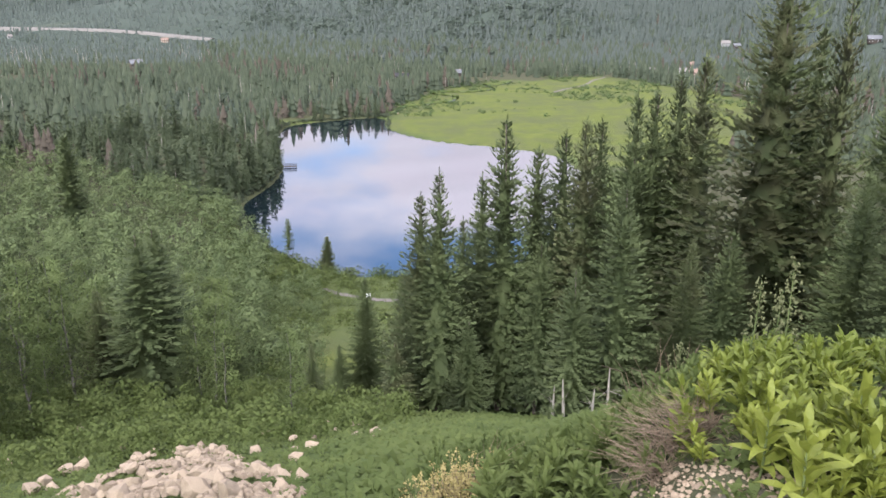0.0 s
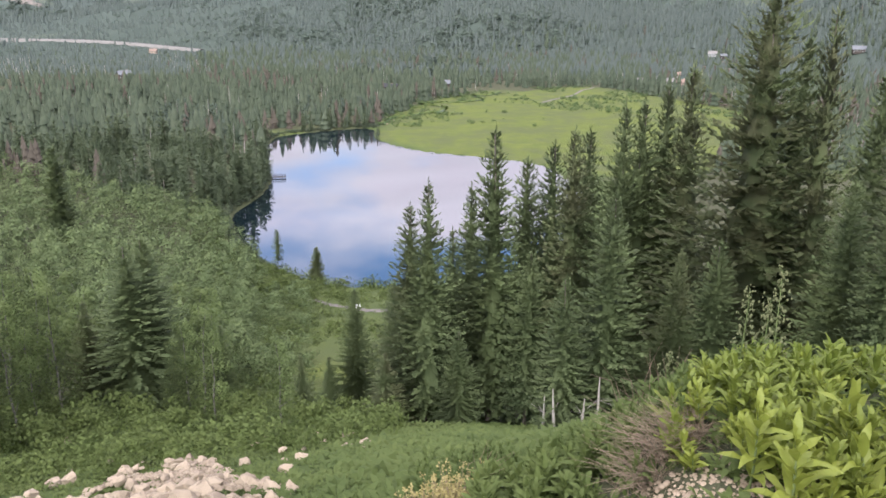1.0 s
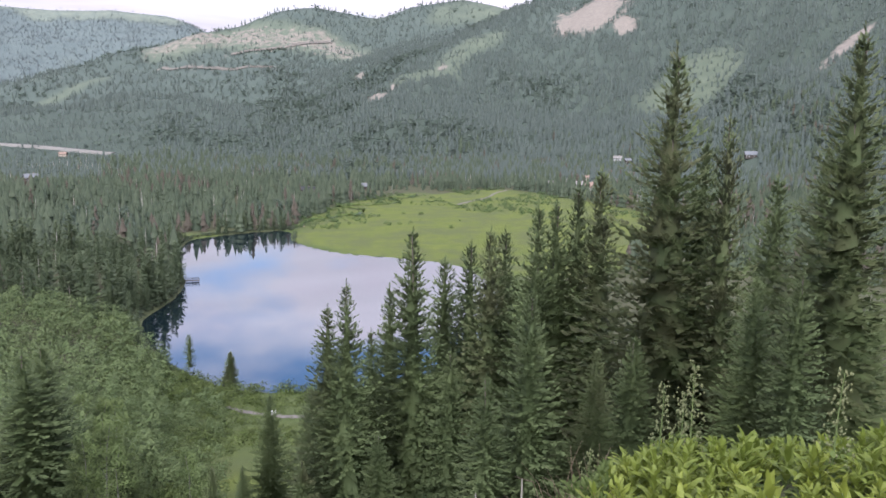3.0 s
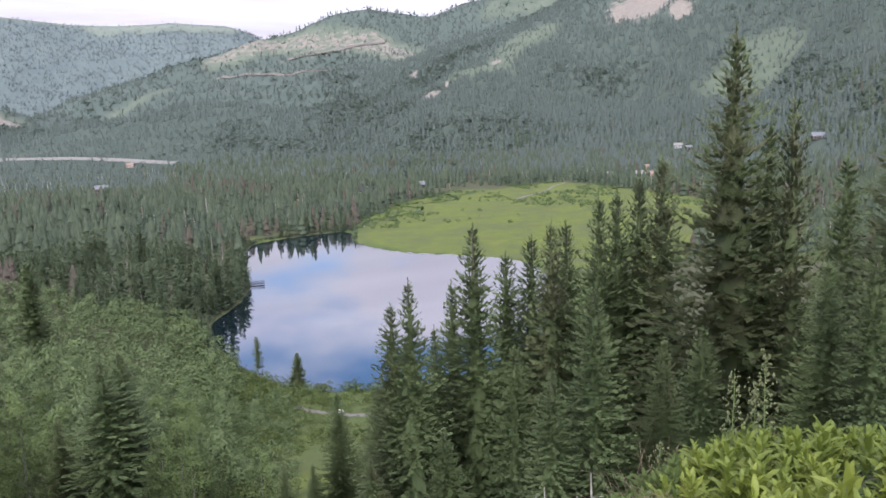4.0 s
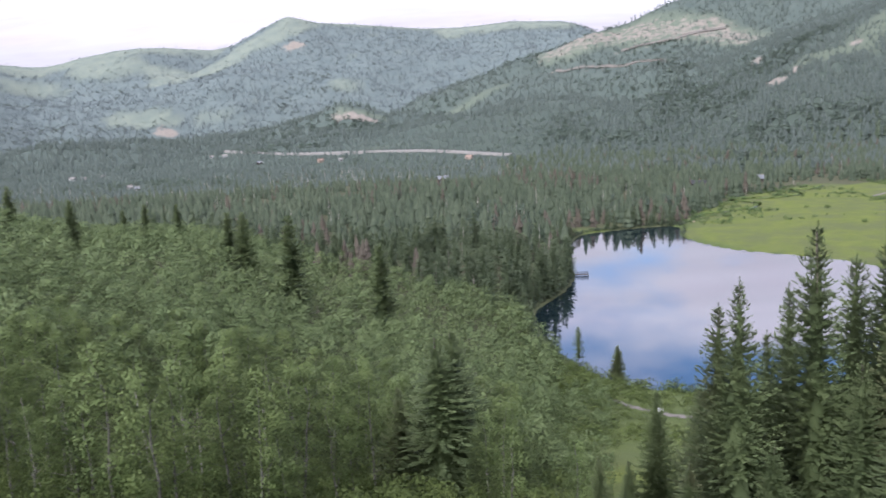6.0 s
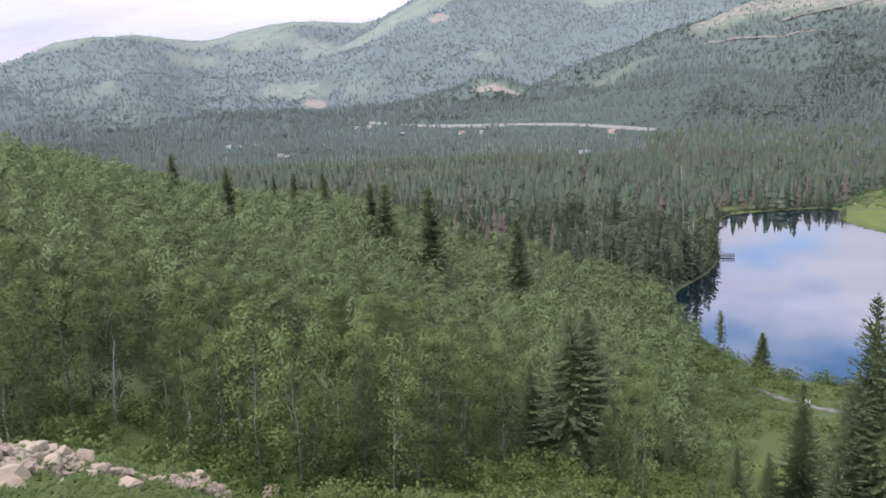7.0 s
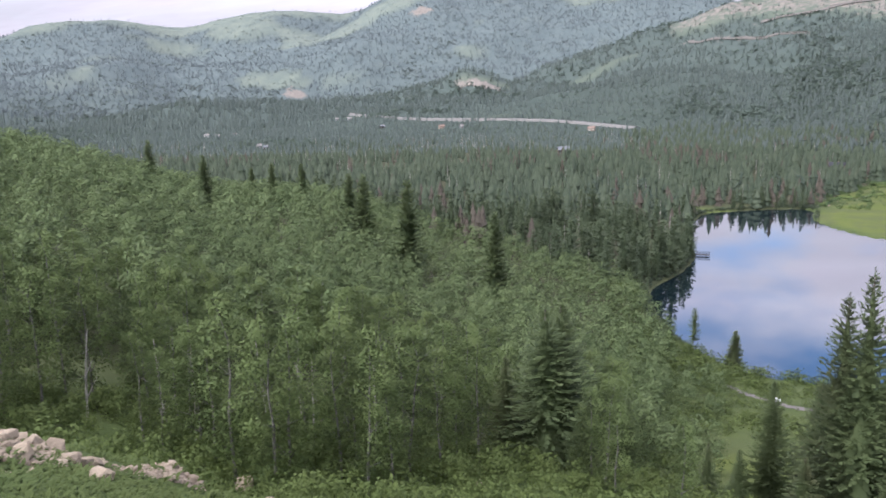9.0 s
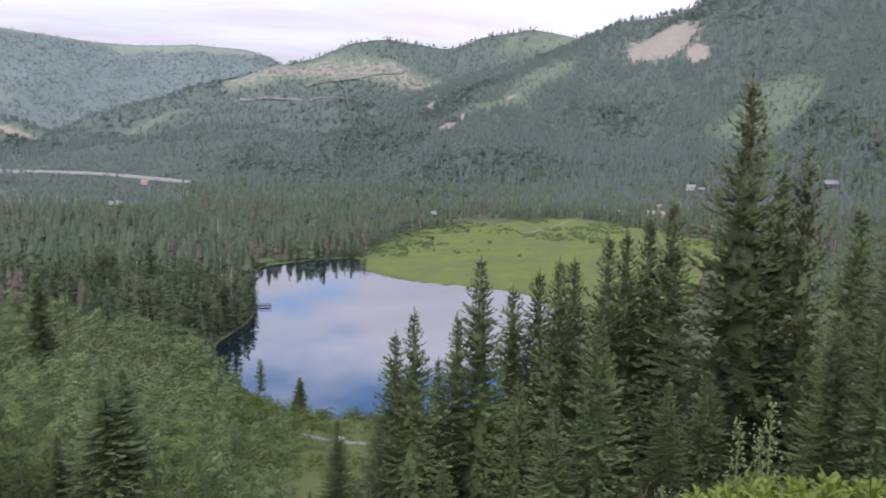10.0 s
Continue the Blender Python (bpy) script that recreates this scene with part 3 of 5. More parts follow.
            self.f += [(i, j, j + sides), (i, j + sides, i + sides)]


def spruce_parts(seed, height=20.0, radius=4.2, whorls=60, fill=3.6, bare=0.10, thin=0.0, shape=0.85, sprig=0.40):
    """Trunk and crown of a spruce: whorls of boughs thickly set with narrow sprays of needles."""
    rnd = random.Random(seed)
    trunk, crown = Soup(), Soup()
    sway = [(rnd.uniform(-0.12, 0.12), rnd.uniform(-0.12, 0.12)) for _ in range(7)]
    path = [(sway[i][0] * (i > 0), sway[i][1] * (i > 0), height * 0.97 * i / 6) for i in range(7)]
    trunk.tube(path, [0.20 * (1 - i / 6.4) * height / 20 + 0.02 for i in range(7)], 7)
    lobes = [(rnd.uniform(0, math.tau), rnd.uniform(-0.10, 0.10)) for _ in range(4)]
    for wv in range(whorls):
        u = min(max((wv + rnd.uniform(-0.4, 0.4)) / whorls, 0.0), 1.0)
        reach = radius * ((1 - u) ** shape) * (0.70 + 0.30 * min(1, u * 5)) + 0.16
        count = max(5, int(10 - 5 * u))
        turn = rnd.uniform(0, math.tau)
        for b in range(count):
            if rnd.random() < thin * (1 - 0.6 * u):
                continue
            a = turn + math.tau * (b + rnd.uniform(-0.35, 0.35)) / count
            ln = reach * (1 + sum(k * math.cos(a - la + 5 * u) for la, k in lobes)) * (0.62 + 0.46 * rnd.random() ** 0.8)
            z0 = height * (bare + (0.975 - bare) * u) + rnd.uniform(-0.7, 0.7) * height / whorls
            c, s = math.cos(a), math.sin(a)
            slope = -0.34 + 1.0 * u ** 1.5 + rnd.uniform(-0.12, 0.12)   # drooping below, rising near the top
            n = max(4, int(fill * ln + 2))
            for k in range(n):
                q = 0.08 + 0.92 * (k + rnd.random()) / n
                side = (-1, 1)[k % 2] * rnd.uniform(0.15, 1.05) * (1.15 - 0.6 * q)
                at_ = (c * ln * q, s * ln * q, z0 + ln * (slope * q + 0.20 * q ** 3) + rnd.uniform(-0.10, 0.10))
                ca, sa = math.cos(a + side), math.sin(a + side)
                size = sprig * rnd.uniform(0.7, 1.35) * (0.55 + 0.45 * min(1.0, ln / 1.6)) * (1.5 - 0.6 * q)
                rise = slope + 0.30 + rnd.uniform(-0.45, 0.35)
                wd = size * rnd.uniform(0.20, 0.34)
                tip = (at_[0] + ca * size, at_[1] + sa * size, at_[2] + rise * size)
                mid = (at_[0] + ca * size * 0.45, at_[1] + sa * size * 0.45, at_[2] + rise * size * 0.4)
                tilt = rnd.uniform(-0.8, 0.8) * wd
                crown.quad(at_, (mid[0] + sa * wd, mid[1] - ca * wd, mid[2] - wd * 0.5 + tilt), tip, (mid[0] - sa * wd, mid[1] + ca * wd, mid[2] - wd * 0.5 - tilt))
    tiers = max(9, whorls // 4)
    for k in range(tiers):   # the close-grown inner boughs
        u = k / tiers
        reach = 0.36 * radius * ((1 - u) ** shape) * (0.70 + 0.30 * min(1, u * 5)) * (1 - 0.6 * thin)
        z0, turn = height * (bare + (0.95 - bare) * u), rnd.uniform(0, math.tau)
        k0 = len(crown.v)
        for i in range(9):
            a, r = turn + math.tau * i / 9, reach * rnd.uniform(0.4, 1.25)
            crown.v.append((r * math.cos(a), r * math.sin(a), z0 - 0.25 * r + rnd.uniform(-0.3, 0.3)))
        crown.v.append((0, 0, min(0.97 * height, z0 + 2.6 * height / tiers)))
        crown.f += [(k0 + i, k0 + (i + 1) % 9, k0 + 9) for i in range(9)]
    for k in range(14):   # leader with short rising shoots
        a, z0 = k * 2.4, height * (0.93 + 0.0048 * k)
        out = 0.34 - 0.018 * k
        crown.tri((0.04, 0, z0), (-0.04, 0.03, z0 + 0.12), (out * math.cos(a), out * math.sin(a), z0 + 0.30))
    crown.tri((0.05, 0, height * 0.95), (-0.05, 0.02, height * 0.95), (0, 0, height))
    crown.tri((0, 0.05, height * 0.95), (0, -0.05, height * 0.95), (0, 0, height))
    return trunk, crown


def leaf_clump(crown, rnd, at, spread, count, size):
    for _ in range(count):
        p = Vector((rnd.gauss(0, 1), rnd.gauss(0, 1), rnd.gauss(0, 0.7))) * spread * 0.55 + Vector(at)
        n = Vector((rnd.gauss(0, 1), rnd.gauss(0, 1), rnd.gauss(0.6, 0.8))).normalized()
        a = n.orthogonal().normalized()
        a.rotate(Matrix.Rotation(rnd.uniform(0, math.tau), 3, n))
        b = n.cross(a)
        s = size * rnd.uniform(0.7, 1.3)
        crown.quad(tuple(p - a * s), tuple(p + b * s * 0.75), tuple(p + a * s), tuple(p - b * s * 0.75))


def billow(crown, rnd, lobes, height, low, width, leaves, size, top=0.8, flat_=0.8, corners=3):
    """A leafy crown of rounded lobes: leaves over each lobe's outside; crown.n keeps the way that each lobe swells."""
    for k in range(lobes):
        v = (k + rnd.uniform(0.2, 0.8)) / lobes
        z = height * (low + (0.95 - low) * v ** 0.9)
        shape = math.sin(math.pi * min(1, v * top + 0.17)) ** 0.6
        r = width * 0.5 * shape
        a = 2.4 * k + rnd.uniform(-0.5, 0.5)
        big = width * 0.27 * rnd.uniform(0.75, 1.2) * (0.65 + 0.35 * shape)
        off = max(0.0, r - big * 0.75) * rnd.uniform(0.6, 1.1)
        mid = Vector((math.cos(a) * off, math.sin(a) * off, z - big * 0.4))
        for _ in range(leaves):
            d = Vector((rnd.gauss(0, 1), rnd.gauss(0, 1), rnd.gauss(0.25, 0.9))).normalized()
            p = mid + Vector((d.x, d.y, d.z * flat_)) * big * rnd.uniform(0.52, 1.06)
            n = (d + Vector((rnd.gauss(0, 0.55), rnd.gauss(0, 0.55), rnd.gauss(0.1, 0.55)))).normalized()
            t = n.orthogonal().normalized()
            t.rotate(Matrix.Rotation(rnd.uniform(0, math.tau), 3, n))
            b = n.cross(t)
            s = size * rnd.uniform(0.7, 1.35)
            if corners == 4:
                crown.quad(tuple(p - t * s), tuple(p + b * s * 0.75), tuple(p + t * s), tuple(p - b * s * 0.75))
            else:
                crown.tri(tuple(p - t * s), tuple(p + t * s * 0.8 + b * s * 0.6), tuple(p - b * s * 0.9))
            way = (d * 0.40 + Vector((1.7 * p.x / width, 1.7 * p.y / width, 1.6 * (p.z / height - 0.5)))).normalized()
            crown.n += [tuple(way)] * corners


def aspen_parts(seed, height=12.0, width=4.4, lobes=15, leaves=215, size=0.095, low=0.10):
    rnd = random.Random(seed)
    trunk, crown = Soup(), Soup()
    bend = [(rnd.uniform(-0.25, 0.25), rnd.uniform(-0.25, 0.25)) for _ in range(6)]
    path = [(bend[i][0] * i / 3, bend[i][1] * i / 3, height * 0.92 * i / 5) for i in range(6)]
    trunk.tube(path, [0.10 * (1 - i / 5.4) + 0.012 for i in range(6)], 6)
    billow(crown, rnd, lobes, height, low, width, leaves, size)
    for k in range(7):
        i, sd, a = rnd.randrange(1, 5), rnd.randrange(5), rnd.uniform(0, math.tau)
        out = width * rnd.uniform(0.2, 0.42)
        trunk.spur((i * 6 + sd, i * 6 + sd + 1, i * 6 + (sd + 2) % 6), (math.cos(a) * out, math.sin(a) * out, height * (0.92 * i / 5 + 0.08)), 0.010)
    return trunk, crown


def swelling(v, middle, tall):
    """Outward directions from a crown's axis."""
    v = np.asarray(v, float)
    d = np.stack([v[:, 0], v[:, 1], (v[:, 2] - middle) / tall], -1)
    return d / np.maximum(np.linalg.norm(d, axis=1, keepdims=True), 1e-6)


def tree(name, parts, bark_mat, leaf_mat, label, category, group):
    base = new(name)
    base.empty_display_size = 0.5
    trunk, crown = parts
    mesh_object("trunk", trunk.v, trunk.f, bark_mat, base, smooth=True)
    top = max(p[2] for p in crown.v)
    out = np.array(crown.n) * 6.0 if crown.n else swelling(crown.v, top * 0.1, 6.0) * 2.0
    mesh_object("crown", crown.v, crown.f, leaf_mat, base, swell=out + np.array((0, 0, 0.6)))
    return tagged(base, label, category, group)


def another(ob, m):
    """A copy at the pose m, whatever the size of the first one."""
    return copy_thing(ob, m @ Matrix.Diagonal([1 / k for k in ob.scale] + [1]))


def at_ground(x, y, scale=1.0, turn=0.0, lean=(0, 0), sink=0.15, wide=1.0):
    z = float(ground_height(np.array([x]), np.array([y]))[0])
    return pose(x, y, z - sink, lean[0], lean[1], turn) @ Matrix.Diagonal((scale * wide, scale * wide, scale, 1))


def stamp(name, kinds, x, y, scale, wide, mat, label, category, seed=1, sink=0.2, z=None, middle=0.2, round_up=1.0, lit_above=0.35):
    """Many far trees or shrubs as one mesh: copies of a few shapes, turned and scaled."""
    rng = np.random.default_rng(seed)
    if z is None:
        z = ground_height(x, y)
    which = rng.integers(0, len(kinds), len(x))
    turn = rng.uniform(0, math.tau, len(x))
    vs, fs, ns, base = [], [], [], 0
    for k, soup in enumerate(kinds):
        sel = which == k
        n = int(sel.sum())
        if not n:
            continue
        tv, tf = np.array(soup.v), np.array(soup.f)
        c, s = np.cos(turn[sel])[:, None], np.sin(turn[sel])[:, None]
        sx, sz = (scale[sel] * wide[sel])[:, None], scale[sel][:, None]
        px = (tv[None, :, 0] * c - tv[None, :, 1] * s) * sx + x[sel][:, None]
        py = (tv[None, :, 0] * s + tv[None, :, 1] * c) * sx + y[sel][:, None]
        pz = tv[None, :, 2] * sz + (z[sel] - sink)[:, None]
        vs.append(np.stack([px, py, pz], -1).reshape(-1, 3))
        fs.append((tf[None] + (np.arange(n) * len(tv))[:, None, None] + base).reshape(-1, 3))
        out = np.array(soup.n) if soup.n else swelling(tv, middle, 2.2)
        out[:, 2] += lit_above
        ns.append(np.stack([out[None, :, 0] * c - out[None, :, 1] * s, out[None, :, 0] * s + out[None, :, 1] * c,
                            np.repeat(out[None, :, 2], n, 0)], -1).reshape(-1, 3))
        base += n * len(tv)
    return tagged(mesh_object(name, np.vstack(vs), np.vstack(fs), mat, swell=np.vstack(ns) * round_up), label, category, kind="stuff")


def cone_tree(seed, tiers=5, sides=5, width=0.15, ragged=0.35):
    """A far conifer of unit height: ragged skirts on one axis."""
    rnd = random.Random(seed)
    s = Soup()
    for k in range(tiers):
        u = k / tiers
        top = min(1.0, u + 1.75 / tiers) if k < tiers - 1 else 1.0
        low = 0.06 + 0.94 * u * 0.94
        r = width * (1 - u) ** 0.8 + 0.012
        turn = rnd.uniform(0, math.tau)
        ringv = [(r * rnd.uniform(1 - ragged, 1 + ragged) * math.cos(turn + math.tau * i / sides), r * rnd.uniform(1 - ragged, 1 + ragged) * math.sin(turn + math.tau * i / sides),
                  low - rnd.uniform(0, 0.06)) for i in range(sides)]
        b = len(s.v)
        s.v += ringv + [(0, 0, top)]
        for i in range(sides):
            s.f.append((b + i, b + (i + 1) % sides, b + sides))
    return s


def small_spruce(seed):
    """A conifer of unit height with boughs and sprays, for the middle distance."""
    _, s = spruce_parts(seed, 20.0, 2.8, 16, 0.7, 0.05, 0.1, 0.8, 0.9)
    s.v = [(p[0] / 20, p[1] / 20, p[2] / 20) for p in s.v]
    return s


def round_tree(seed, clumps=26, tris=6, width=0.44, size=0.042, low=0.12, shell=0.3):
    """A far broad-leaved tree of unit height: leaf clumps with gaps."""
    rnd = random.Random(seed)
    s = Soup()
    for k in range(clumps):
        u = low + (0.95 - low) * (k + rnd.random()) / clumps
        v = (u - low) / (1 - low)
        r = width * 0.5 * math.sin(math.pi * min(1, v * 0.8 + 0.16)) ** 0.7 * rnd.uniform(shell, 1.05)
        a = rnd.uniform(0, math.tau)
        c = Vector((r * math.cos(a), r * math.sin(a), u))
        for _ in range(tris):
            p = c + Vector((rnd.gauss(0, 1), rnd.gauss(0, 1), rnd.gauss(0, 0.8))) * size * 0.8
            q = [p + Vector((rnd.gauss(0, 1), rnd.gauss(0, 1), rnd.gauss(0, 0.8))) * size for _ in range(3)]
            s.tri(*(tuple(t) for t in q))
    return s


def lobed_tree(seed, lobes=9, leaves=34, width=0.5, size=0.024, low=0.12):
    """A broad-leaved tree of unit height whose crown swells in rounded lobes."""
    rnd = random.Random(seed)
    s = Soup()
    billow(s, rnd, lobes, 1.0, low, width * rnd.uniform(0.85, 1.15), leaves, size)
    return s


def apart(x, y, gap):
    """True for places that keep a distance from the ones before them."""
    taken, keep = {}, []
    for px, py in zip(x, y):
        i, j = int(px // gap), int(py // gap)
        free = all((px - qx) ** 2 + (py - qy) ** 2 > gap * gap for a in (-1, 0, 1) for b in (-1, 0, 1) for qx, qy in taken.get((i + a, j + b), ()))
        keep.append(free)
        if free:
            taken.setdefault((i, j), []).append((px, py))
    return np.array(keep)


def scatter(seed, count, d0, d1, a0, a1, power=2.0):
    """Random places in a sector of the plan: even over its area."""
    rng = np.random.default_rng(seed)
    d = (rng.uniform(d0 ** power, d1 ** power, count)) ** (1 / power)
    a = np.radians(rng.uniform(a0, a1, count))
    return -np.sin(a) * d, np.cos(a) * d, rng


# spruce stand on the slope: x, y, height
STAND = [
    (9.6, 59.2, 18.5), (10.6, 57, 19.8), (15.1, 62.2, 21), (15.8, 57.9, 24.4), (19.9, 62.9, 24.1), (21.3, 60.4, 24.5),
    (21.3, 56.1, 24.1), (23.8, 59.4, 25.1), (17.8, 40.2, 14.4), (23.7, 53, 24.2), (25.7, 54.2, 24.7), (28, 55.3, 25.9),
    (28.5, 52.8, 25.9), (28.2, 43.7, 29.2), (32.2, 45.8, 24.9), (31.2, 41.6, 24.9), (14.9, 39.3, 9.9), (5.8, 65.7, 12.3),
    (9.2, 65.4, 12.7), (14.1, 64.5, 17.7), (39.6, 47.7, 24.4), (27.7, 28.8, 21.5), (35.2, 38.3, 21.8), (22.6, 28, 10.4),
    (22.6, 25.4, 9.8), (11.6, 50.7, 7.6), (7.1, 55.5, 6.3), (21.1, 38.6, 10), (23.8, 39.3, 10.4), (17.4, 53.2, 14.3),
]
KINDS = [(11, 2.6, 0.08, 0.1, 0.88), (12, 3.0, 0.04, 0.05, 0.94), (13, 2.3, 0.14, 0.2, 0.82), (14, 3.2, 0.06, 0.12, 1.0),
         (15, 2.5, 0.10, 0.1, 0.75), (16, 2.8, 0.05, 0.05, 0.8), (17, 3.3, 0.30, 0.5, 0.45), (18, 2.9, 0.04, 0.42, 0.8)]   # seed, reach, bare foot, gaps, outline; the fifth and sixth are coarser, then a gaunt pine and a thin old spruce
spruces = []
rnd = random.Random(4)


def plant_spruce(x, y, h, kind=None, lean=(0, 0), label="", group="spruces on the slope", wide=None):
    kind = rnd.randrange(4) if kind is None else kind
    while len(spruces) < len(KINDS):
        k = len(spruces)
        seed, rad, bare, thin, shape = KINDS[k]
        spruces.append(None)
    m = at_ground(x, y, h / 20.0, rnd.uniform(0, 360), lean, wide=(wide or rnd.uniform(1.5, 1.85) * (20.0 / h) ** 0.3) / 1.65)
    if spruces[kind] is None:
        seed, rad, bare, thin, shape = KINDS[kind]
        ob = tree("spruce", spruce_parts(seed, 20.0, rad * 1.55, *((72, 5.6) if kind < 4 or kind == 7 else (46, 3.2) if kind < 6 else (26, 2.4)), bare, thin, shape, 0.32 if kind < 4 or kind == 7 else 0.62), M_BARK, M_SPRUCE, "tall dark green spruce on the steep slope", "spruce", group)
        ob.matrix_basis = m
        spruces[kind] = ob
    else:
        ob = another(spruces[kind], m)
    if label:
        tagged(ob, label)
    ob["group"] = group
    return ob


for k, (x, y, h) in enumerate(STAND):
    if k == 15:
        plant_spruce(x, y, h, 7, (0, 1), "thin old spruce with its pale trunk showing", wide=1.15)
    elif k in (13, 20, 21, 22):
        plant_spruce(x, y, h, (1, 3)[k % 2], label="tall broad dark green spruce on the steep slope", wide=1.75)
    else:
        plant_spruce(x, y, h)
# second rank behind and beside the stand
fx, fy, rng = scatter(31, 38, 62, 150, -47, -17)
for x, y in zip(fx, fy):
    plant_spruce(float(x), float(y), float(rng.uniform(13, 20)), 4 + int(rng.integers(2)), label="dark green spruce in the rear of the stand", group="spruces behind the stand")
LONE = [
    (-102.1, 233.7, 28.9), (-82.4, 220.1, 35.9), (-176.1, 290.9, 19.6), (-140, 265.3, 21.7), (-201.9, 261, 23.2), (-110.3, 240.9, 25.4),
    (-169.1, 247.8, 21.2), (-149.2, 260.3, 20.4), (-58.3, 227.6, 33.1), (-13, 68.8, 15.5), (-12.1, 72, 16.3), (-8.9, 65.4, 8.3),
    (1.1, 68, 6), (3.5, 65.9, 6), (-17, 70, 10.2), (-5.8, 69.8, 8.8), (-1.5, 244, 13.6), (9.7, 233.8, 11.7),
    (9.1, 234.8, 7.5), (25.7, 224.5, 3.1),
]
for k, (x, y, h) in enumerate(LONE):
    if k == len(LONE) - 4:
        plant_spruce(x, y, h, 6, label="gaunt pine with bare lower trunk on the lake shore", group="lone spruces", wide=1.1)
        continue
    near_one = math.hypot(x, y) < 120
    if k < 9:
        h *= 0.9
    plant_spruce(x, y, h, (1, 3)[k % 2] if near_one else 4 + int(h) % 2, label="single dark spruce among the broad-leaved trees", group="lone spruces",
                 wide=3.0 if k in (9, 10) else 2.1 if near_one else 1.8 if k < 9 else 2.3)

# aspens near
aspen_first = []
fx, fy, rng = scatter(41, 620, 44, 104, 5, 56)
placed = 0
for x, y in zip(fx, fy):
    if placed >= 165:
        break
    if 7.5 < math.degrees(math.atan2(-x, y)) < 14.5 and math.hypot(x, y) < 76:
        continue
    k = placed % 4
    m = at_ground(float(x), float(y), float(rng.uniform(0.7, 1.15)), float(rng.uniform(0, 360)), (float(rng.uniform(-4, 4)), float(rng.uniform(-4, 4))))
    if len(aspen_first) <= k:
        ob = tree("aspen", aspen_parts(60 + k), M_ASPEN_BARK, M_ASPEN, "slender aspen with pale trunk and green leaves", "aspen", "aspens on the slope")
        ob.matrix_basis = m
        aspen_first.append(ob)
    else:
        another(aspen_first[k], m)
    placed += 1

another(aspen_first[1], at_ground(*spot(0.7, 45), 0.62, 70))   # a young one alone in the opening

# aspen wood beyond
fx, fy, rng = scatter(43, 8000, 84, 450, 2, 60, 1.7)
az = np.degrees(np.arctan2(-fx, fy))
rim = np.interp(az, (-1, 2, 5, 8, 13, 18, 24, 40, 60), (258, 272, 300, 322, 345, 385, 440, 480, 480)) + 22 * fbm(fx, fy, 60, 3, 44)
ok = (edge_distance(fx, fy, SHORE_RING) > 4) & (np.hypot(fx, fy) < rim + 15) & apart(fx, fy, 4.1)
fx, fy = fx[ok], fy[ok]
far = np.hypot(fx, fy) > 190
stamp("aspen_wood", [lobed_tree(s, 8, 110, 0.58, 0.0165) for s in range(8)], fx[~far], fy[~far], rng.uniform(7, 13.5, (~far).sum()), rng.uniform(0.9, 1.25, (~far).sum()), M_ASPEN_FAR, "dense green aspen wood covering the slope", "aspen wood", 5, round_up=6.0)
stamp("aspen_wood", [lobed_tree(s, 6, 46, 0.66, 0.026, 0.2) for s in range(8)], fx[far], fy[far], rng.uniform(7, 14, far.sum()), rng.uniform(0.9, 1.25, far.sum()), M_ASPEN_FAR, "green aspen wood farther along the spur", "aspen wood", 18, round_up=6.0)

# valley conifers round lake and meadow
fx, fy, rng = scatter(51, 27000, 245, 1400, -56, 62)
fx, fy, grow = on_land(fx, fy)
d, az = np.hypot(*on_plan(fx, fy)[:2]), np.degrees(np.arctan2(-fx, fy))
ok = (edge_distance(fx, fy, SHORE_RING) > np.where(az < -5, 6, 1.0)) & (edge_distance(fx, fy, MEADOW_RING) > 4 + 8 * fbm(fx, fy, 60, 2, 2))
edge = 22 * fbm(fx, fy, 60, 3, 44)
rim = np.interp(az, (-1, 2, 5, 8, 13, 18, 24, 40, 60), (258, 272, 300, 322, 345, 385, 440, 480, 480))
ok &= ~((az > -14) & (az < 3) & (d < 262)) & ~((az > -1) & (d < rim + edge)) & ~((az < -18) & (d < 430))
ok &= forested(fx, fy) & (fbm(fx, fy, 120, 3, 9) > -0.75) & (d < 1400 - 300 * rng.uniform(0, 1, len(fx)))
low_growth = np.clip((az - 3) / 3, 0, 1) * np.clip((d - 800) / 200, 0, 1)
tall = 1 - 0.62 * low_growth[ok]
fx, fy = fx[ok], fy[ok]
high = 1.12 * grow[ok] * tall * (6 + 13 * rng.beta(1.5, 1.9, len(fx)) + 2.5 * fbm(fx, fy, 70, 2, 6))
brown = (fbm(fx, fy, 90, 2, 15) + rng.uniform(-0.8, 0.8, len(fx))) > 0.95
broad = rng.uniform(0.95, 1.6, len(fx))
close = ~brown & (np.hypot(fx, fy) < 450) & (fx < 10)
stamp("shore_conifers", [small_spruce(s + 60) for s in range(5)], fx[close], fy[close], high[close] * 1.18, broad[close], M_SHORE_SPRUCE, "dark conifers crowding down to the lake shore", "conifer forest", 22)
brown_or_close = brown | close
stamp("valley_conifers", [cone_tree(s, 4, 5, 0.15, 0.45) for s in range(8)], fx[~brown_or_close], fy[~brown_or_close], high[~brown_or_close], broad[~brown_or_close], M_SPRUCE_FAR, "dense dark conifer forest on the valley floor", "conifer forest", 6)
stamp("browned_conifers", [cone_tree(s + 8, 6, 4, 0.15, 0.5) for s in range(4)], fx[brown], fy[brown], high[brown], broad[brown], M_BROWN, "browned dying conifers scattered through the forest", "conifer forest", 19)

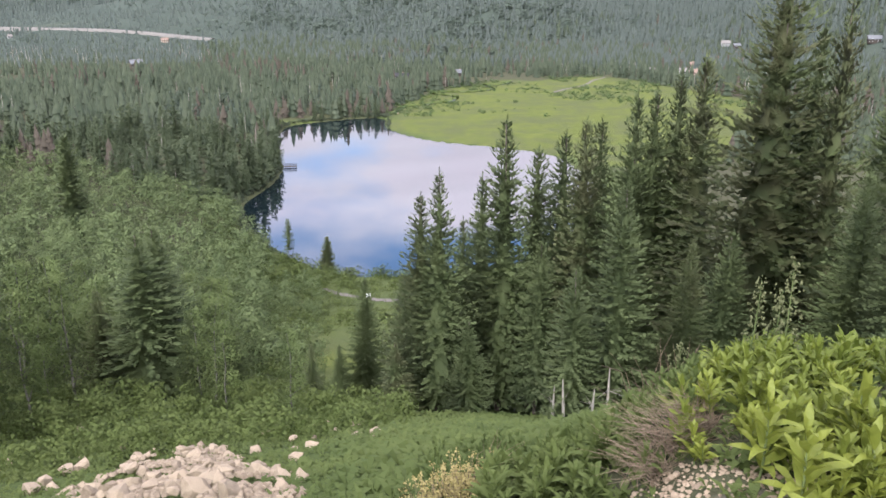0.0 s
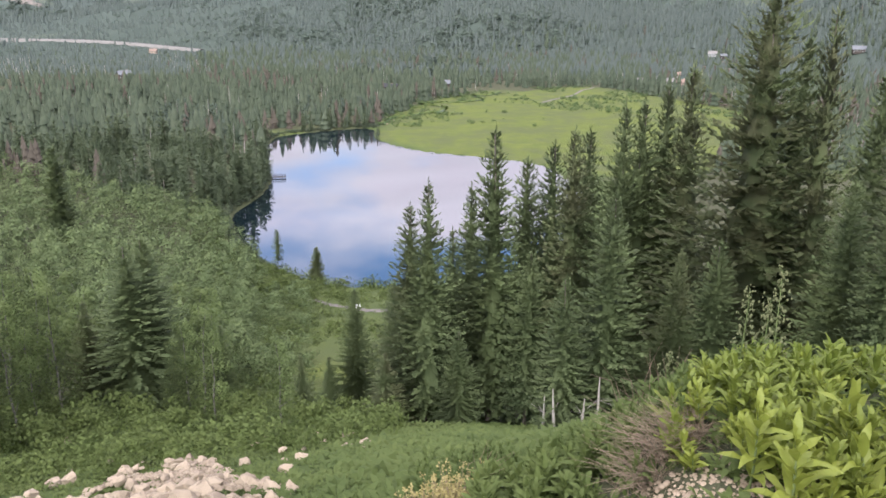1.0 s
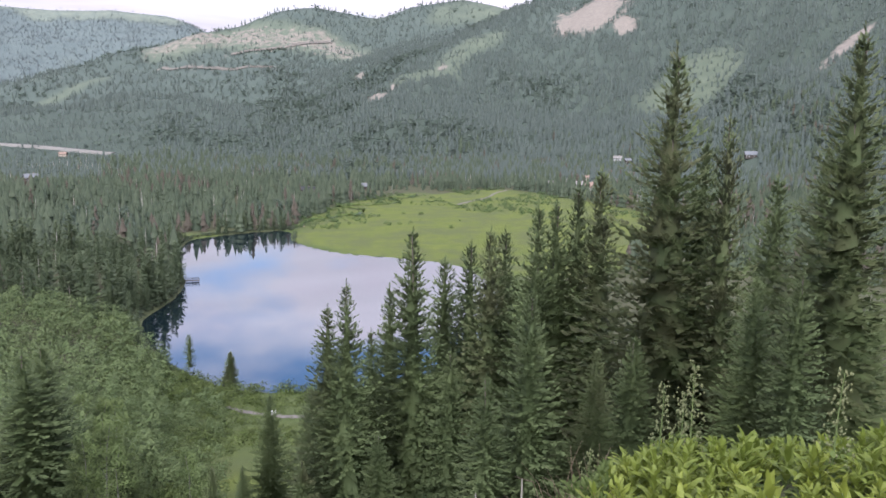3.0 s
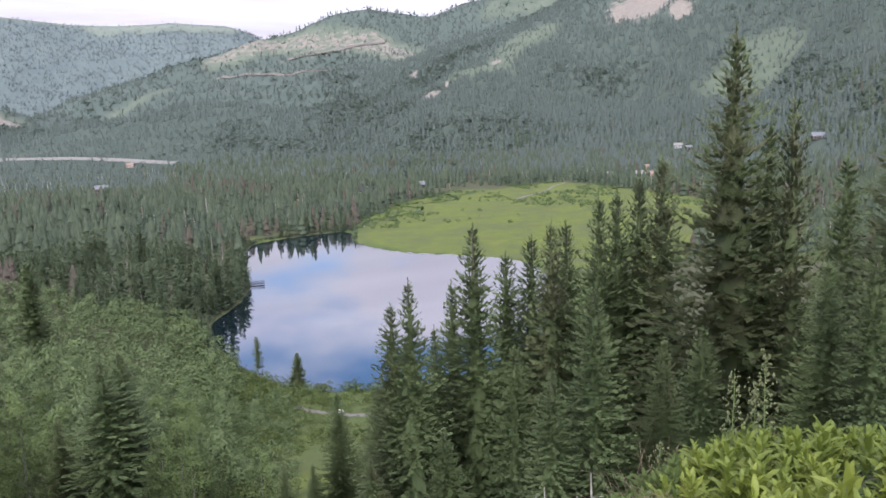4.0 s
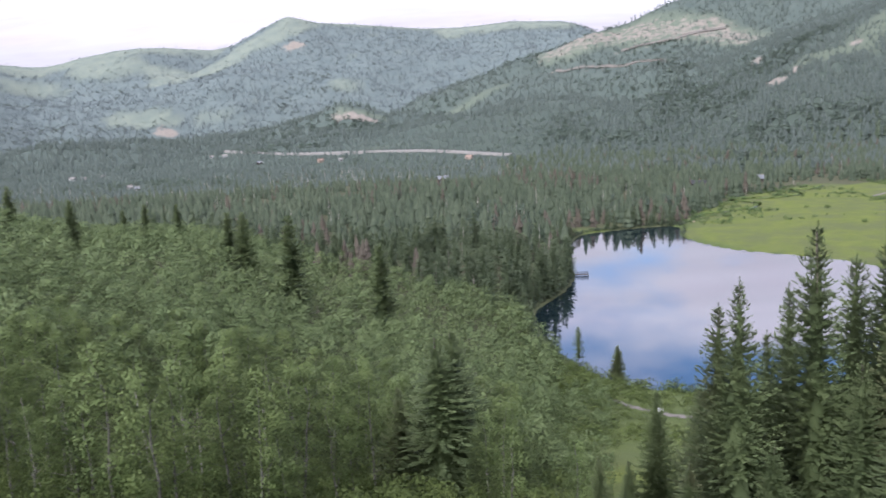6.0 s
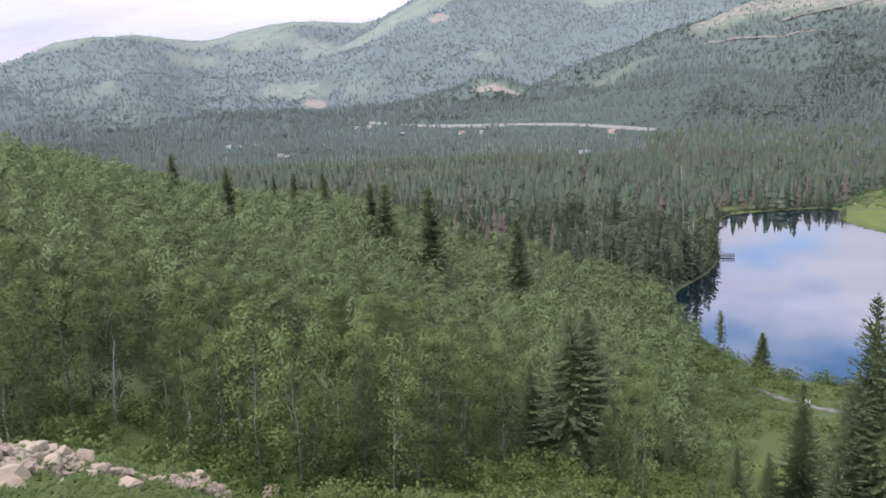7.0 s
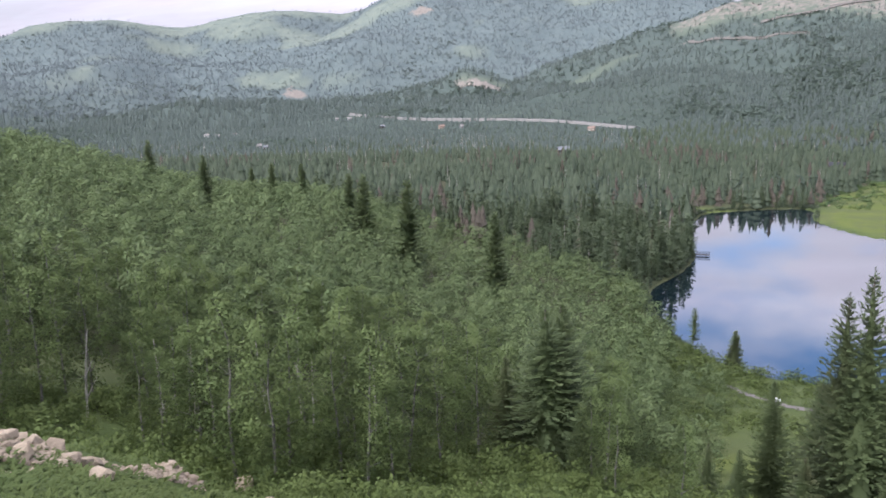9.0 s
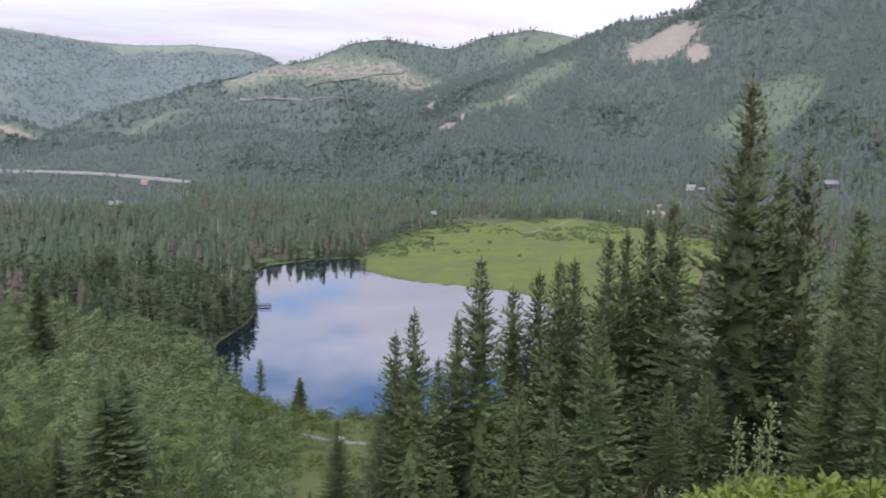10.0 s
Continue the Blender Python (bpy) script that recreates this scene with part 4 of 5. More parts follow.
# spruces right on the wooded shore
wx, wy, rng = scatter(53, 2600, 262, 575, -7, 5)
e = edge_distance(wx, wy, SHORE_RING)
ok = (e > 0.8) & (e < 11) & ((np.degrees(np.arctan2(-wx, wy)) > -1) | (np.hypot(wx, wy) > 500)) & (np.hypot(wx, wy) > 330) & forested(wx, wy) & (edge_distance(wx, wy, MEADOW_RING) > 8)
wx, wy = wx[ok], wy[ok]
ok = apart(wx, wy, 3.6)
wx, wy = wx[ok], wy[ok]
stamp("shore_conifers", [small_spruce(s + 80) for s in range(5)], wx, wy, rng.uniform(7, 15, len(wx)), rng.uniform(0.9, 1.3, len(wx)), M_SHORE_SPRUCE, "dark conifers standing at the water's edge", "conifer forest", 24)

# pale broad-leaved trees among the conifers behind the far shore
ax_, ay_, rng = scatter(52, 420, 500, 660, -7, 8)
far_in = (edge_distance(ax_, ay_, SHORE_RING) > 8) & (fbm(ax_, ay_, 60, 2, 71) > -0.1) & (edge_distance(ax_, ay_, MEADOW_RING) > 5)
ax_, ay_ = ax_[far_in], ay_[far_in]
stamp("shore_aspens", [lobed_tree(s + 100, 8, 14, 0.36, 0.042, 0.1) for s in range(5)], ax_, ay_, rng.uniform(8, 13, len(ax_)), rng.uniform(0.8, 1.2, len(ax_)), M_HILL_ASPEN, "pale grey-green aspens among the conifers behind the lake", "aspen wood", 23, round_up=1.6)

# woods on the mountains, spread over the plan and set on the land
fx, fy, rng = scatter(61, 64000, 960, 3500, -54, 60, 1.6)
ex, ey, _ = scatter(64, 16000, 960, 2300, -54, -5, 1.7)   # thicker on the near mountain
fx, fy = np.concatenate([fx, ex]), np.concatenate([fy, ey])
woods, open_grass, far_haze = slopes(fx, fy, plan_height(fx, fy))
lx, ly, grow = on_land(fx, fy)
zz = ground_height(lx, ly)
m, b, f, high = zones(lx, ly, zz)
free = (b < 0.55) & forested(lx, ly) & (edge_distance(fx, fy, MEADOW_RING) > 6)
dice = rng.uniform(0, 1, len(fx))
conifer = free & (dice < np.where(open_grass > 0.5, np.where(b > 0.2, 0.42, np.where(fx > 420, 0.62, 0.12)), 0.96)) & (fbm(fx, fy, 210, 3, 47) + 0.5 * rng.uniform(-1, 1, len(fx)) > -0.62)
leafy = free & ~conifer & (dice < np.where(open_grass > 0.5, 0.25, 0.95))
size = grow * (rng.uniform(7, 15, len(fx)) + 3.5 * np.clip(1.3 - zz / 200, 0, 1)) * np.where((np.hypot(fx, fy) < 1750) & (fx < -60), 0.62, 1) * np.where(open_grass > 0.5, 0.7, 1) * np.where(far_haze > 0.6, 0.75, 1)
# past this share the woods take the colours with more haze painted in
remote = far_haze > 0.55
for there, needles, words, seed in ((conifer & ~remote, M_HILL_WOODS, "far conifer woods on the mountain sides", 7), (conifer & remote, M_HAZED_WOODS, "woods on the farthest range, paled and blued by painted haze", 27)):
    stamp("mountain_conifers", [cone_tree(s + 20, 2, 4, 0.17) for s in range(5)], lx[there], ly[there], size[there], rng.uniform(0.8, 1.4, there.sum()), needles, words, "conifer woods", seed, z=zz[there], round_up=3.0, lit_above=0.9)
for there, leaves, words, seed in ((leafy & ~remote, M_HILL_ASPEN, "pale green aspen thickets on the mountain sides", 8), (leafy & remote, M_HAZED_ASPEN, "green thickets on the farthest range, paled by painted haze", 38)):
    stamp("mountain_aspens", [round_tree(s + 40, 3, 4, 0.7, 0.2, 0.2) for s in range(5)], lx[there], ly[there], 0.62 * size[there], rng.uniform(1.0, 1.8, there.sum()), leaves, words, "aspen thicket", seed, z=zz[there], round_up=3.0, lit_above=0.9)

# scrub in the openings of the valley
fx, fy, rng = scatter(63, 16000, 900, 1720, 2, 34)
fx, fy, _ = on_land(fx, fy)
ok = ~forested(fx, fy)
fx, fy = fx[ok], fy[ok]
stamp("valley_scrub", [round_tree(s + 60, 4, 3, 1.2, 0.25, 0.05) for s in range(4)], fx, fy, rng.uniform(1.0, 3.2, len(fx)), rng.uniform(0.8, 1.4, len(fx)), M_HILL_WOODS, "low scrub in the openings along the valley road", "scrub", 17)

# ======== undergrowth on the near slope ========


def tuft(seed, blades=9, size=1.0):
    """A low herb clump: arching leaves from one foot."""
    rnd = random.Random(seed)
    s = Soup()
    for _ in range(blades):
        a, ln, up_ = rnd.uniform(0, math.tau), rnd.uniform(0.5, 1.0) * size, rnd.uniform(0.35, 0.9)
        c, sn = math.cos(a), math.sin(a)
        wd = ln * rnd.uniform(0.10, 0.2)
        mid = (c * ln * 0.45, sn * ln * 0.45, ln * up_ * 0.75)
        tip = (c * ln * 0.95, sn * ln * 0.95, ln * up_ * rnd.uniform(0.55, 1.0))
        l, r = (mid[0] - sn * wd, mid[1] + c * wd, mid[2]), (mid[0] + sn * wd, mid[1] - c * wd, mid[2])
        s.tri((0, 0, 0), r, l)
        s.tri(l, r, tip)
    return s


def on_slope(seed, count, d0, d1, a0, a1, power=2.0):
    x, y, rng = scatter(seed, count, d0, d1, a0, a1, power)
    keep = edge_distance(x, y, SHORE_RING) > 2
    return x[keep], y[keep], rng


x, y, rng = on_slope(71, 7500, 5, 52, -22, 58, 1.25)
keep = (np.hypot((x - 1.5) / 2.2, (y - 2.9) / 1.4) > 1)
hd, dist = np.degrees(np.arctan2(-x, y)), np.hypot(x, y)
keep &= ~((hd > 36) & (dist > np.interp(hd, (36, 41, 46, 50), (29.5, 25.5, 22, 20.2))) & (dist < 34) & (rng.uniform(0, 1, len(x)) < np.where(hd > 46, 0.7, 0.25)))
x, y = x[keep], y[keep]
stamp("herbs", [tuft(s) for s in range(8)], x, y, np.minimum(0.55, 0.14 + 0.008 * np.hypot(x, y) * rng.uniform(0.4, 1.2, len(x)) * np.clip(1 + fbm(x, y, 6, 2, 55), 0.4, 1.8)) * np.where((np.degrees(np.arctan2(-x, y)) > 31) & (np.hypot(x, y) > 10), 0.85, 1), np.ones(len(x)), M_HERB, "low green herbs and grass covering the steep slope", "herbs", 9, 0.02, round_up=0.0)
x, y, rng = on_slope(77, 3400, 8, 27, 30, 58)
stamp("herbs", [tuft(s + 50, 8) for s in range(6)], x, y, rng.uniform(0.14, 0.36, len(x)), np.ones(len(x)), M_HERB, "thick green herbs in front of the rock bank", "herbs", 28, 0.02, round_up=0.0)
x, y, rng = on_slope(72, 950, 32, 74, -8, 58)
stamp("shrubs", [lobed_tree(s + 80, 9, 24, 1.3, 0.055, 0.1) for s in range(5)], x, y, rng.uniform(0.7, 2.6, len(x)) * np.clip(np.hypot(x, y) / 45, 0.4, 1.1), rng.uniform(0.8, 1.3, len(x)), M_SHRUB, "green shrubs along the foot of the trees", "shrubs", 10)
x, y, rng = on_slope(79, 420, 13, 48, -13, 20)
stamp("shrubs", [lobed_tree(s + 85, 5, 26, 1.7, 0.075, 0.1) for s in range(5)], x, y, rng.uniform(0.25, 0.8, len(x)) * np.clip(np.hypot(x, y) / 34, 0.5, 1.2), rng.uniform(0.9, 1.5, len(x)), M_SHRUB, "small dark shrubs scattered over the grass slope", "shrubs", 40, round_up=3.0)
x, y, rng = on_slope(73, 3000, 75, 330, -16, 6)
keep = np.hypot((x - 6) / 7, (y - 114) / 26) > 1 + 0.3 * fbm(x, y, 9, 2, 12)
x, y = x[keep], y[keep]
stamp("slope_shrubs", [lobed_tree(s + 90, 6, 18, 1.5, 0.065, 0.1) for s in range(6)], x, y, rng.uniform(0.6, 2.3, len(x)) * np.clip(1.1 + 0.8 * fbm(x, y, 22, 2, 61), 0.4, 1.9), rng.uniform(0.9, 1.6, len(x)), M_SHRUB, "low willow shrubs on the open slope above the lake", "shrubs", 11, round_up=3.0)
x, y, rng = scatter(96, 110, 100, 212, -1.8, 5)
stamp("slope_shrubs", [lobed_tree(s + 120, 7, 60, 0.75, 0.026, 0.05) for s in range(6)], x, y, rng.uniform(2.5, 6.5, len(x)), rng.uniform(0.9, 1.3, len(x)), M_ASPEN_FAR, "tall bushy willows at the edge of the aspen wood", "shrubs", 41, round_up=6.0)
x, y, rng = scatter(74, 8500, 420, 1000, -34, -4)
inner = edge_distance(x, y, MEADOW_RING)
keep = ((np.abs(inner + 6) < 22) | ((inner < 0) & (np.hypot(x, y) > 650 + 70 * fbm(x, y, 60, 3, 3)) & (fbm(x, y, 35, 3, 81) > -0.15) & (rng.uniform(0, 1, len(x)) < 0.8))) & (edge_distance(x, y, SHORE_RING) > 10) & (np.hypot(x, y) > 560) & (fbm(x, y, 50, 2, 33) > -0.1)
x, y = x[keep], y[keep]
stamp("meadow_willows", [lobed_tree(s + 95, 5, 14, 1.5, 0.11, 0.1) for s in range(5)], x, y, rng.uniform(1.0, 3.0, len(x)), rng.uniform(0.9, 1.5, len(x)), M_WILLOW, "green willow bushes along the rim of the meadow", "shrubs", 12)

x, y, rng = on_slope(78, 2600, 10, 52, -24, -3, 1.4)
stamp("herbs", [tuft(s + 60, 9) for s in range(6)], x, y, rng.uniform(0.2, 0.6, len(x)), np.ones(len(x)), M_HERB, "tall green herbs on the slope before the spruces", "herbs", 30, 0.02, round_up=0.0)

# shrubs along the wooded shore
x, y, rng = scatter(75, 16000, 255, 590, -7, 6)
e = edge_distance(x, y, SHORE_RING)
keep = (e > 0.3) & (e < np.where(np.degrees(np.arctan2(-x, y)) > -4.5, 5, 10))
x, y = x[keep], y[keep]
stamp("shore_shrubs", [round_tree(s + 70, 9, 7, 1.5, 0.11, 0.03) for s in range(4)], x, y, rng.uniform(0.6, 2.0, len(x)), rng.uniform(0.9, 1.5, len(x)), M_SPRUCE_FAR, "green shrubs crowding the wooded lake shore", "shrubs", 20)
# litter of small herbs on the bank
x, y, rng = scatter(76, 1500, 2.6, 6.6, -58, -12)
stamp("bank_herbs", [tuft(s + 30, 8) for s in range(6)], x, y, rng.uniform(0.05, 0.16, len(x)), np.ones(len(x)), M_HERB, "small herbs and dry litter between the plants", "herbs", 21, 0.01, round_up=0.0)

# ======== stones ========


def stone_mesh(seed, flat_=0.75):
    """An angular broken block: the hull of a few corners."""
    rnd = random.Random(seed)
    bm = bmesh.new()
    sx, sy = rnd.uniform(0.85, 1.35), rnd.uniform(0.65, 1.0)
    for _ in range(17):
        p = Vector((rnd.gauss(0, 1), rnd.gauss(0, 1), rnd.gauss(0, 1))).normalized()
        p = Vector([math.copysign(abs(k) ** 0.7, k) for k in p]) * 0.5 * rnd.uniform(0.78, 1.05)
        bm.verts.new((p.x * sx, p.y * sy, p.z * flat_))
    made = bmesh.ops.convex_hull(bm, input=bm.verts[:])
    bmesh.ops.delete(bm, geom=[g for g in made["geom_interior"] if isinstance(g, bmesh.types.BMVert)], context="VERTS")
    bmesh.ops.bevel(bm, geom=bm.edges[:], offset=0.018, segments=1, affect="EDGES")
    me = bpy.data.meshes.new("rock")
    bm.to_mesh(me)
    bm.free()
    me.materials.append(M_ROCK)
    return me


ROCKS = [stone_mesh(s) for s in range(14)]


def stone_small(seed):
    rnd = random.Random(seed)
    s = Soup()
    pts = [Vector(p) * rnd.uniform(0.75, 1.2) for p in ((1, 0, 0), (0.3, 0.95, 0), (-0.8, 0.6, 0), (-0.9, -0.5, 0), (0.2, -1, 0))]
    top = [(p.x * 0.6, p.y * 0.6, 0.45 * rnd.uniform(0.7, 1.2)) for p in pts]
    b = len(s.v)
    s.v += [(p.x, p.y, -0.2) for p in pts] + top + [(0, 0, 0.55)]
    for i in range(5):
        j = (i + 1) % 5
        s.f += [(b + i, b + j, b + 5 + j), (b + i, b + 5 + j, b + 5 + i), (b + 5 + i, b + 5 + j, b + 10)]
    return s


def inside(ring_, px, py):
    hit_ = False
    for (ax, ay), (bx, by) in zip(ring_, ring_[1:] + ring_[:1]):
        if (ay > py) != (by > py) and px < (bx - ax) * (py - ay) / (by - ay) + ax:
            hit_ = not hit_
    return hit_


def rock_heap(name, outline, count, low, high, seed, label, hump=0.0, gaps=0.16):
    """Loose blocks over an outline on the plan: large ones as parts, rubble between them as one part."""
    rnd = random.Random(seed)
    cx_, cy_ = sum(p[0] for p in outline) / len(outline), sum(p[1] for p in outline) / len(outline)
    base = new(name)
    base.location = (cx_, cy_, float(ground_height(np.array([cx_]), np.array([cy_]))[0]))
    x0, x1 = min(p[0] for p in outline), max(p[0] for p in outline)
    y0, y1 = min(p[1] for p in outline), max(p[1] for p in outline)
    spots = []
    while len(spots) < count + count * 12:
        px, py = rnd.uniform(x0, x1), rnd.uniform(y0, y1)
        if inside(outline, px, py) and noise.noise(Vector((px * 0.45, py * 0.45, seed))) < (gaps if math.atan2(-px, py) > 0.78 else min(gaps, 0.06)):
            spots.append((px, py))
    arr = np.array(spots)
    rim = np.maximum(-edge_distance(arr[:, 0], arr[:, 1], list(outline)), 0)
    zz_ = ground_height(arr[:, 0], arr[:, 1]) + hump * np.clip(rim / 1.5, 0, 1)
    for k in range(count):
        size = low * (high / low) ** (rnd.random() ** 2.2)
        ob = new("rock", ROCKS[rnd.randrange(len(ROCKS))])
        ob.parent = base
        ob.matrix_local = Matrix.Translation(Vector((spots[k][0], spots[k][1], zz_[k] + size * 0.12)) - base.location) @ pose(
            0, 0, 0, rnd.uniform(-35, 35), rnd.uniform(-35, 35), rnd.uniform(0, 360)) @ Matrix.Diagonal((size, size, size, 1))
    n = count * 12
    sc = np.array([low * rnd.uniform(0.2, 0.8) for _ in range(n)])
    rub = stamp("rubble", [stone_small(s) for s in range(6)], arr[count:, 0] - cx_, arr[count:, 1] - cy_, sc, np.ones(n), M_ROCK, "small broken rubble", "", seed, 0.0, round_up=0.0, z=zz_[count:] - base.location.z)
    rub.parent = base
    return tagged(base, label, "rock pile")


PILE = [
    (-5.21, 14.69), (-7.52, 23.21), (-7.52, 29.55), (-7.13, 32.77), (-5.38, 35.34), (-3.28, 32.28), (-1.15, 22.6), (-0.04, 16.52), (0.05, 12.86), (0.12, 9.15),
]
TALUS = [
    (-25.7, 17.33), (-24.03, 18.78), (-21.92, 19.74), (-20.57, 19.87), (-19.45, 20.14), (-19.68, 22.64), (-20.45, 25.26), (-19.98, 26.51), (-18.43, 25.55), (-17.65, 23.76), (-17.75, 21.92), (-17.06, 19.62), (-17.57, 19.17), (-17.09, 17.7), (-15.91, 15.2), (-14.86, 13.38), (-15.01, 12.6), (-16.08, 10.85),
]
rock_heap("rock_pile", PILE, 300, 0.13, 0.72, 7, "heap of pale pinkish broken rocks on the grass slope", 0.35)
rock_heap("talus", TALUS, 300, 0.17, 0.8, 8, "bank of pale broken rocks along the slope", 0.12, 0.42)
BOULDERS = [
    (-1.34, 47.29, 1.13), (-8.68, 37.03, 0.67), (-9.39, 32.96, 0.77), (-9.58, 31.48, 0.66), (-15.89, 43.12, 0.73), (-9.45, 28.47, 0.6),
    (-6.68, 51.07, 0.66), (0.69, 44.9, 0.5), (2.62, 25.82, 0.33), (2.86, 47.5, 0.38), (-15.08, 53.77, 0.62), (-6.6, 33.97, 0.44),
    (-4.83, 46.33, 0.45), (-0.29, 27.13, 0.22), (-15.36, 16.62, 0.54), (-18.4, 24.65, 0.54), (-27.17, 41.55, 1.19), (-23.32, 41.79, 0.61),
    (-14.41, 52.42, 0.61), (-25.84, 43.18, 0.4), (-15.01, 14.04, 0.26),
]
rnd = random.Random(12)
for k in range(34):   # smaller blocks strewn round the heap and the bank
    hd, dist = rnd.uniform(-6, 40), rnd.uniform(22, 46)
    BOULDERS.append((*spot(hd, dist), rnd.uniform(0.3, 0.65)))
for px, py, size in BOULDERS:
    size *= 1.25
    ob = new("boulder", ROCKS[rnd.randrange(len(ROCKS))])
    ob.matrix_basis = at_ground(px, py, size, rnd.uniform(0, 360), (rnd.uniform(-15, 15), rnd.uniform(-15, 15)), -size * 0.22)
    tagged(ob, "pale boulder lying in the grass", "boulder", "boulders on the slope")

# ======== bank of broad-leaved plants beside the standpoint ========


def leaf_mesh(seed, length=0.21, width=0.031):
    """A pointed leaf, folded along its rib and arching over."""
    rnd = random.Random(seed)
    s = Soup()
    n = 5
    droop, curl = rnd.uniform(0.1, 0.6), rnd.uniform(0.15, 0.4)
    rows_ = []
    for i in range(n + 1):
        q = i / n
        wd = width * math.sin(math.pi * min(1, q * 0.92 + 0.06)) ** 0.8 * (1 - 0.25 * q)
        x_, z_ = length * (q - 0.12 * q * q), length * (0.35 * q - droop * q * q)
        wave = 0.006 * math.sin(i * 2.3 + seed)
        rows_.append(((x_, -wd, z_ + wd * curl + wave), (x_, 0, z_), (x_, wd, z_ + wd * curl - wave)))
    for a, b in zip(rows_, rows_[1:]):
        k = len(s.v)
        s.v += [*a, *b]
        s.f += [(k, k + 1, k + 4), (k, k + 4, k + 3), (k + 1, k + 2, k + 5), (k + 1, k + 5, k + 4)]
    me = mesh_object("leaf", s.v, s.f, M_LEAF, smooth=True)
    data = me.data
    bpy.data.objects.remove(me)
    return data


LEAVES = [leaf_mesh(s) for s in range(6)]


def broad_plant(seed, height=0.45, leaves=17, spread=1.0):
    rnd = random.Random(seed)
    base = new("broadleaf_plant")
    base.empty_display_size = 0.1
    s = Soup()
    lean_ = (rnd.uniform(-0.08, 0.08), rnd.uniform(-0.08, 0.08))
    s.tube([(lean_[0] * q * q, lean_[1] * q * q, height * q * 0.95) for q in (0, 0.35, 0.7, 1.0)], [0.008, 0.007, 0.006, 0.004], 5)
    mesh_object("stem", s.v, s.f, M_STEM, base, smooth=True)
    for k in range(leaves):
        q = 0.18 + 0.82 * k / (leaves - 1)
        ob = new("leaf", LEAVES[rnd.randrange(len(LEAVES))])
        ob.parent = base
        size = (1.15 - 0.55 * q ** 2) * rnd.uniform(0.8, 1.15) * spread
        ob.matrix_local = pose(lean_[0] * q * q, lean_[1] * q * q, height * q * 0.95, 0, -rnd.uniform(10, 45) - 35 * q ** 3, 137.5 * k + rnd.uniform(-15, 15)) @ pose(
            0, 0, 0, rnd.uniform(-18, 18)) @ Matrix.Diagonal((size, size, size, 1))
    return tagged(base, "leafy green plant with long pointed leaves", "plant", "leafy plants on the bank")


rnd = random.Random(21)
plants = [broad_plant(100 + k, 0.30 + 0.05 * k, 16 + k, 0.95 + 0.06 * k) for k in range(4)]
first = [True] * 4


def put_plant(px, py, scale):
    k = rnd.randrange(4)
    m = at_ground(px, py, scale, rnd.uniform(0, 360), (rnd.uniform(-9, 9), rnd.uniform(-9, 9)), 0.01)
    if first[k]:
        first[k] = False
        plants[k].matrix_basis = m
    else:
        another(plants[k], m)


# the bank: plants along its brow, then a few close by, gravel between
for a in range(150):
    q = rnd.random()
    hd = -15 - 36 * q ** 0.85
    dist = rnd.uniform(4.1, 6.0) if hd > -27 else rnd.uniform(3.4, 6.2) if hd > -37 else rnd.uniform(3.0, 6.2)
    if hd > -30:
        continue
    px, py = spot(hd, max(dist, 3.8 if hd > -38 else 3.4))
    put_plant(px, py, rnd.uniform(0.46, 0.66))
for hd, dist, sc in ((-36, 2.55, 0.9), (-40, 2.9, 1.1), (-39.5, 2.3, 1.0), (-38, 3.3, 1.0), (-43, 3.5, 1.1), (-47, 3.4, 1.0),
                     (-35, 3.6, 0.9), (-26.5, 2.7, 0.62), (-29, 2.75, 0.5), (-48, 2.4, 1.0), (-40.5, 3.9, 1.1), (-46, 4.0, 1.1)):
    put_plant(*spot(hd, dist), sc * 1.0)

# the rest of the plants on the bank, farther back
def plant_soup(seed):
    rnd_ = random.Random(seed)
    s = Soup()
    for k in range(16):
        q = 0.15 + 0.85 * k / 15
        data = LEAVES[rnd_.randrange(len(LEAVES))]
        m = pose(0, 0, 0.34 * q, 0, -rnd_.uniform(10, 45) - 35 * q ** 3, 137.5 * k + rnd_.uniform(-15, 15)) @ Matrix.Scale((1.15 - 0.5 * q * q) * rnd_.uniform(0.8, 1.15), 4)
        b = len(s.v)
        s.v += [tuple(m @ v.co) for v in data.vertices]
        s.f += [tuple(i + b for i in p.vertices) for p in data.polygons]
    return s


x, y, rng = scatter(82, 380, 3.4, 6.4, -56, -13)
hd = np.degrees(np.arctan2(-x, y))
keep = ~((hd > -36) & (np.hypot(x, y) < 4.0)) & (hd < -28) & ~((hd > -47) & (hd < -40) & (np.hypot(x, y) < 3.4))
x, y = x[keep], y[keep]
stamp("bank_plants", [plant_soup(s) for s in range(6)], x, y, rng.uniform(0.55, 0.85, len(x)), np.ones(len(x)), M_BANKLEAF, "thick growth of green leafy plants covering the bank", "plants", 16, 0.01, round_up=0.0)

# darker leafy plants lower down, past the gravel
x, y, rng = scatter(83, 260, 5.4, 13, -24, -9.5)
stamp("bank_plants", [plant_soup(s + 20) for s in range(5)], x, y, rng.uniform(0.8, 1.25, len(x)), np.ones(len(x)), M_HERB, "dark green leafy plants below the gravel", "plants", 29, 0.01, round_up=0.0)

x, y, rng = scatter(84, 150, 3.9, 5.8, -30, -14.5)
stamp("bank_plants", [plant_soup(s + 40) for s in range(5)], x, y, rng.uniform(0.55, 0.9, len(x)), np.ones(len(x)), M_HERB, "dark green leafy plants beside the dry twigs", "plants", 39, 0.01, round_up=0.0)

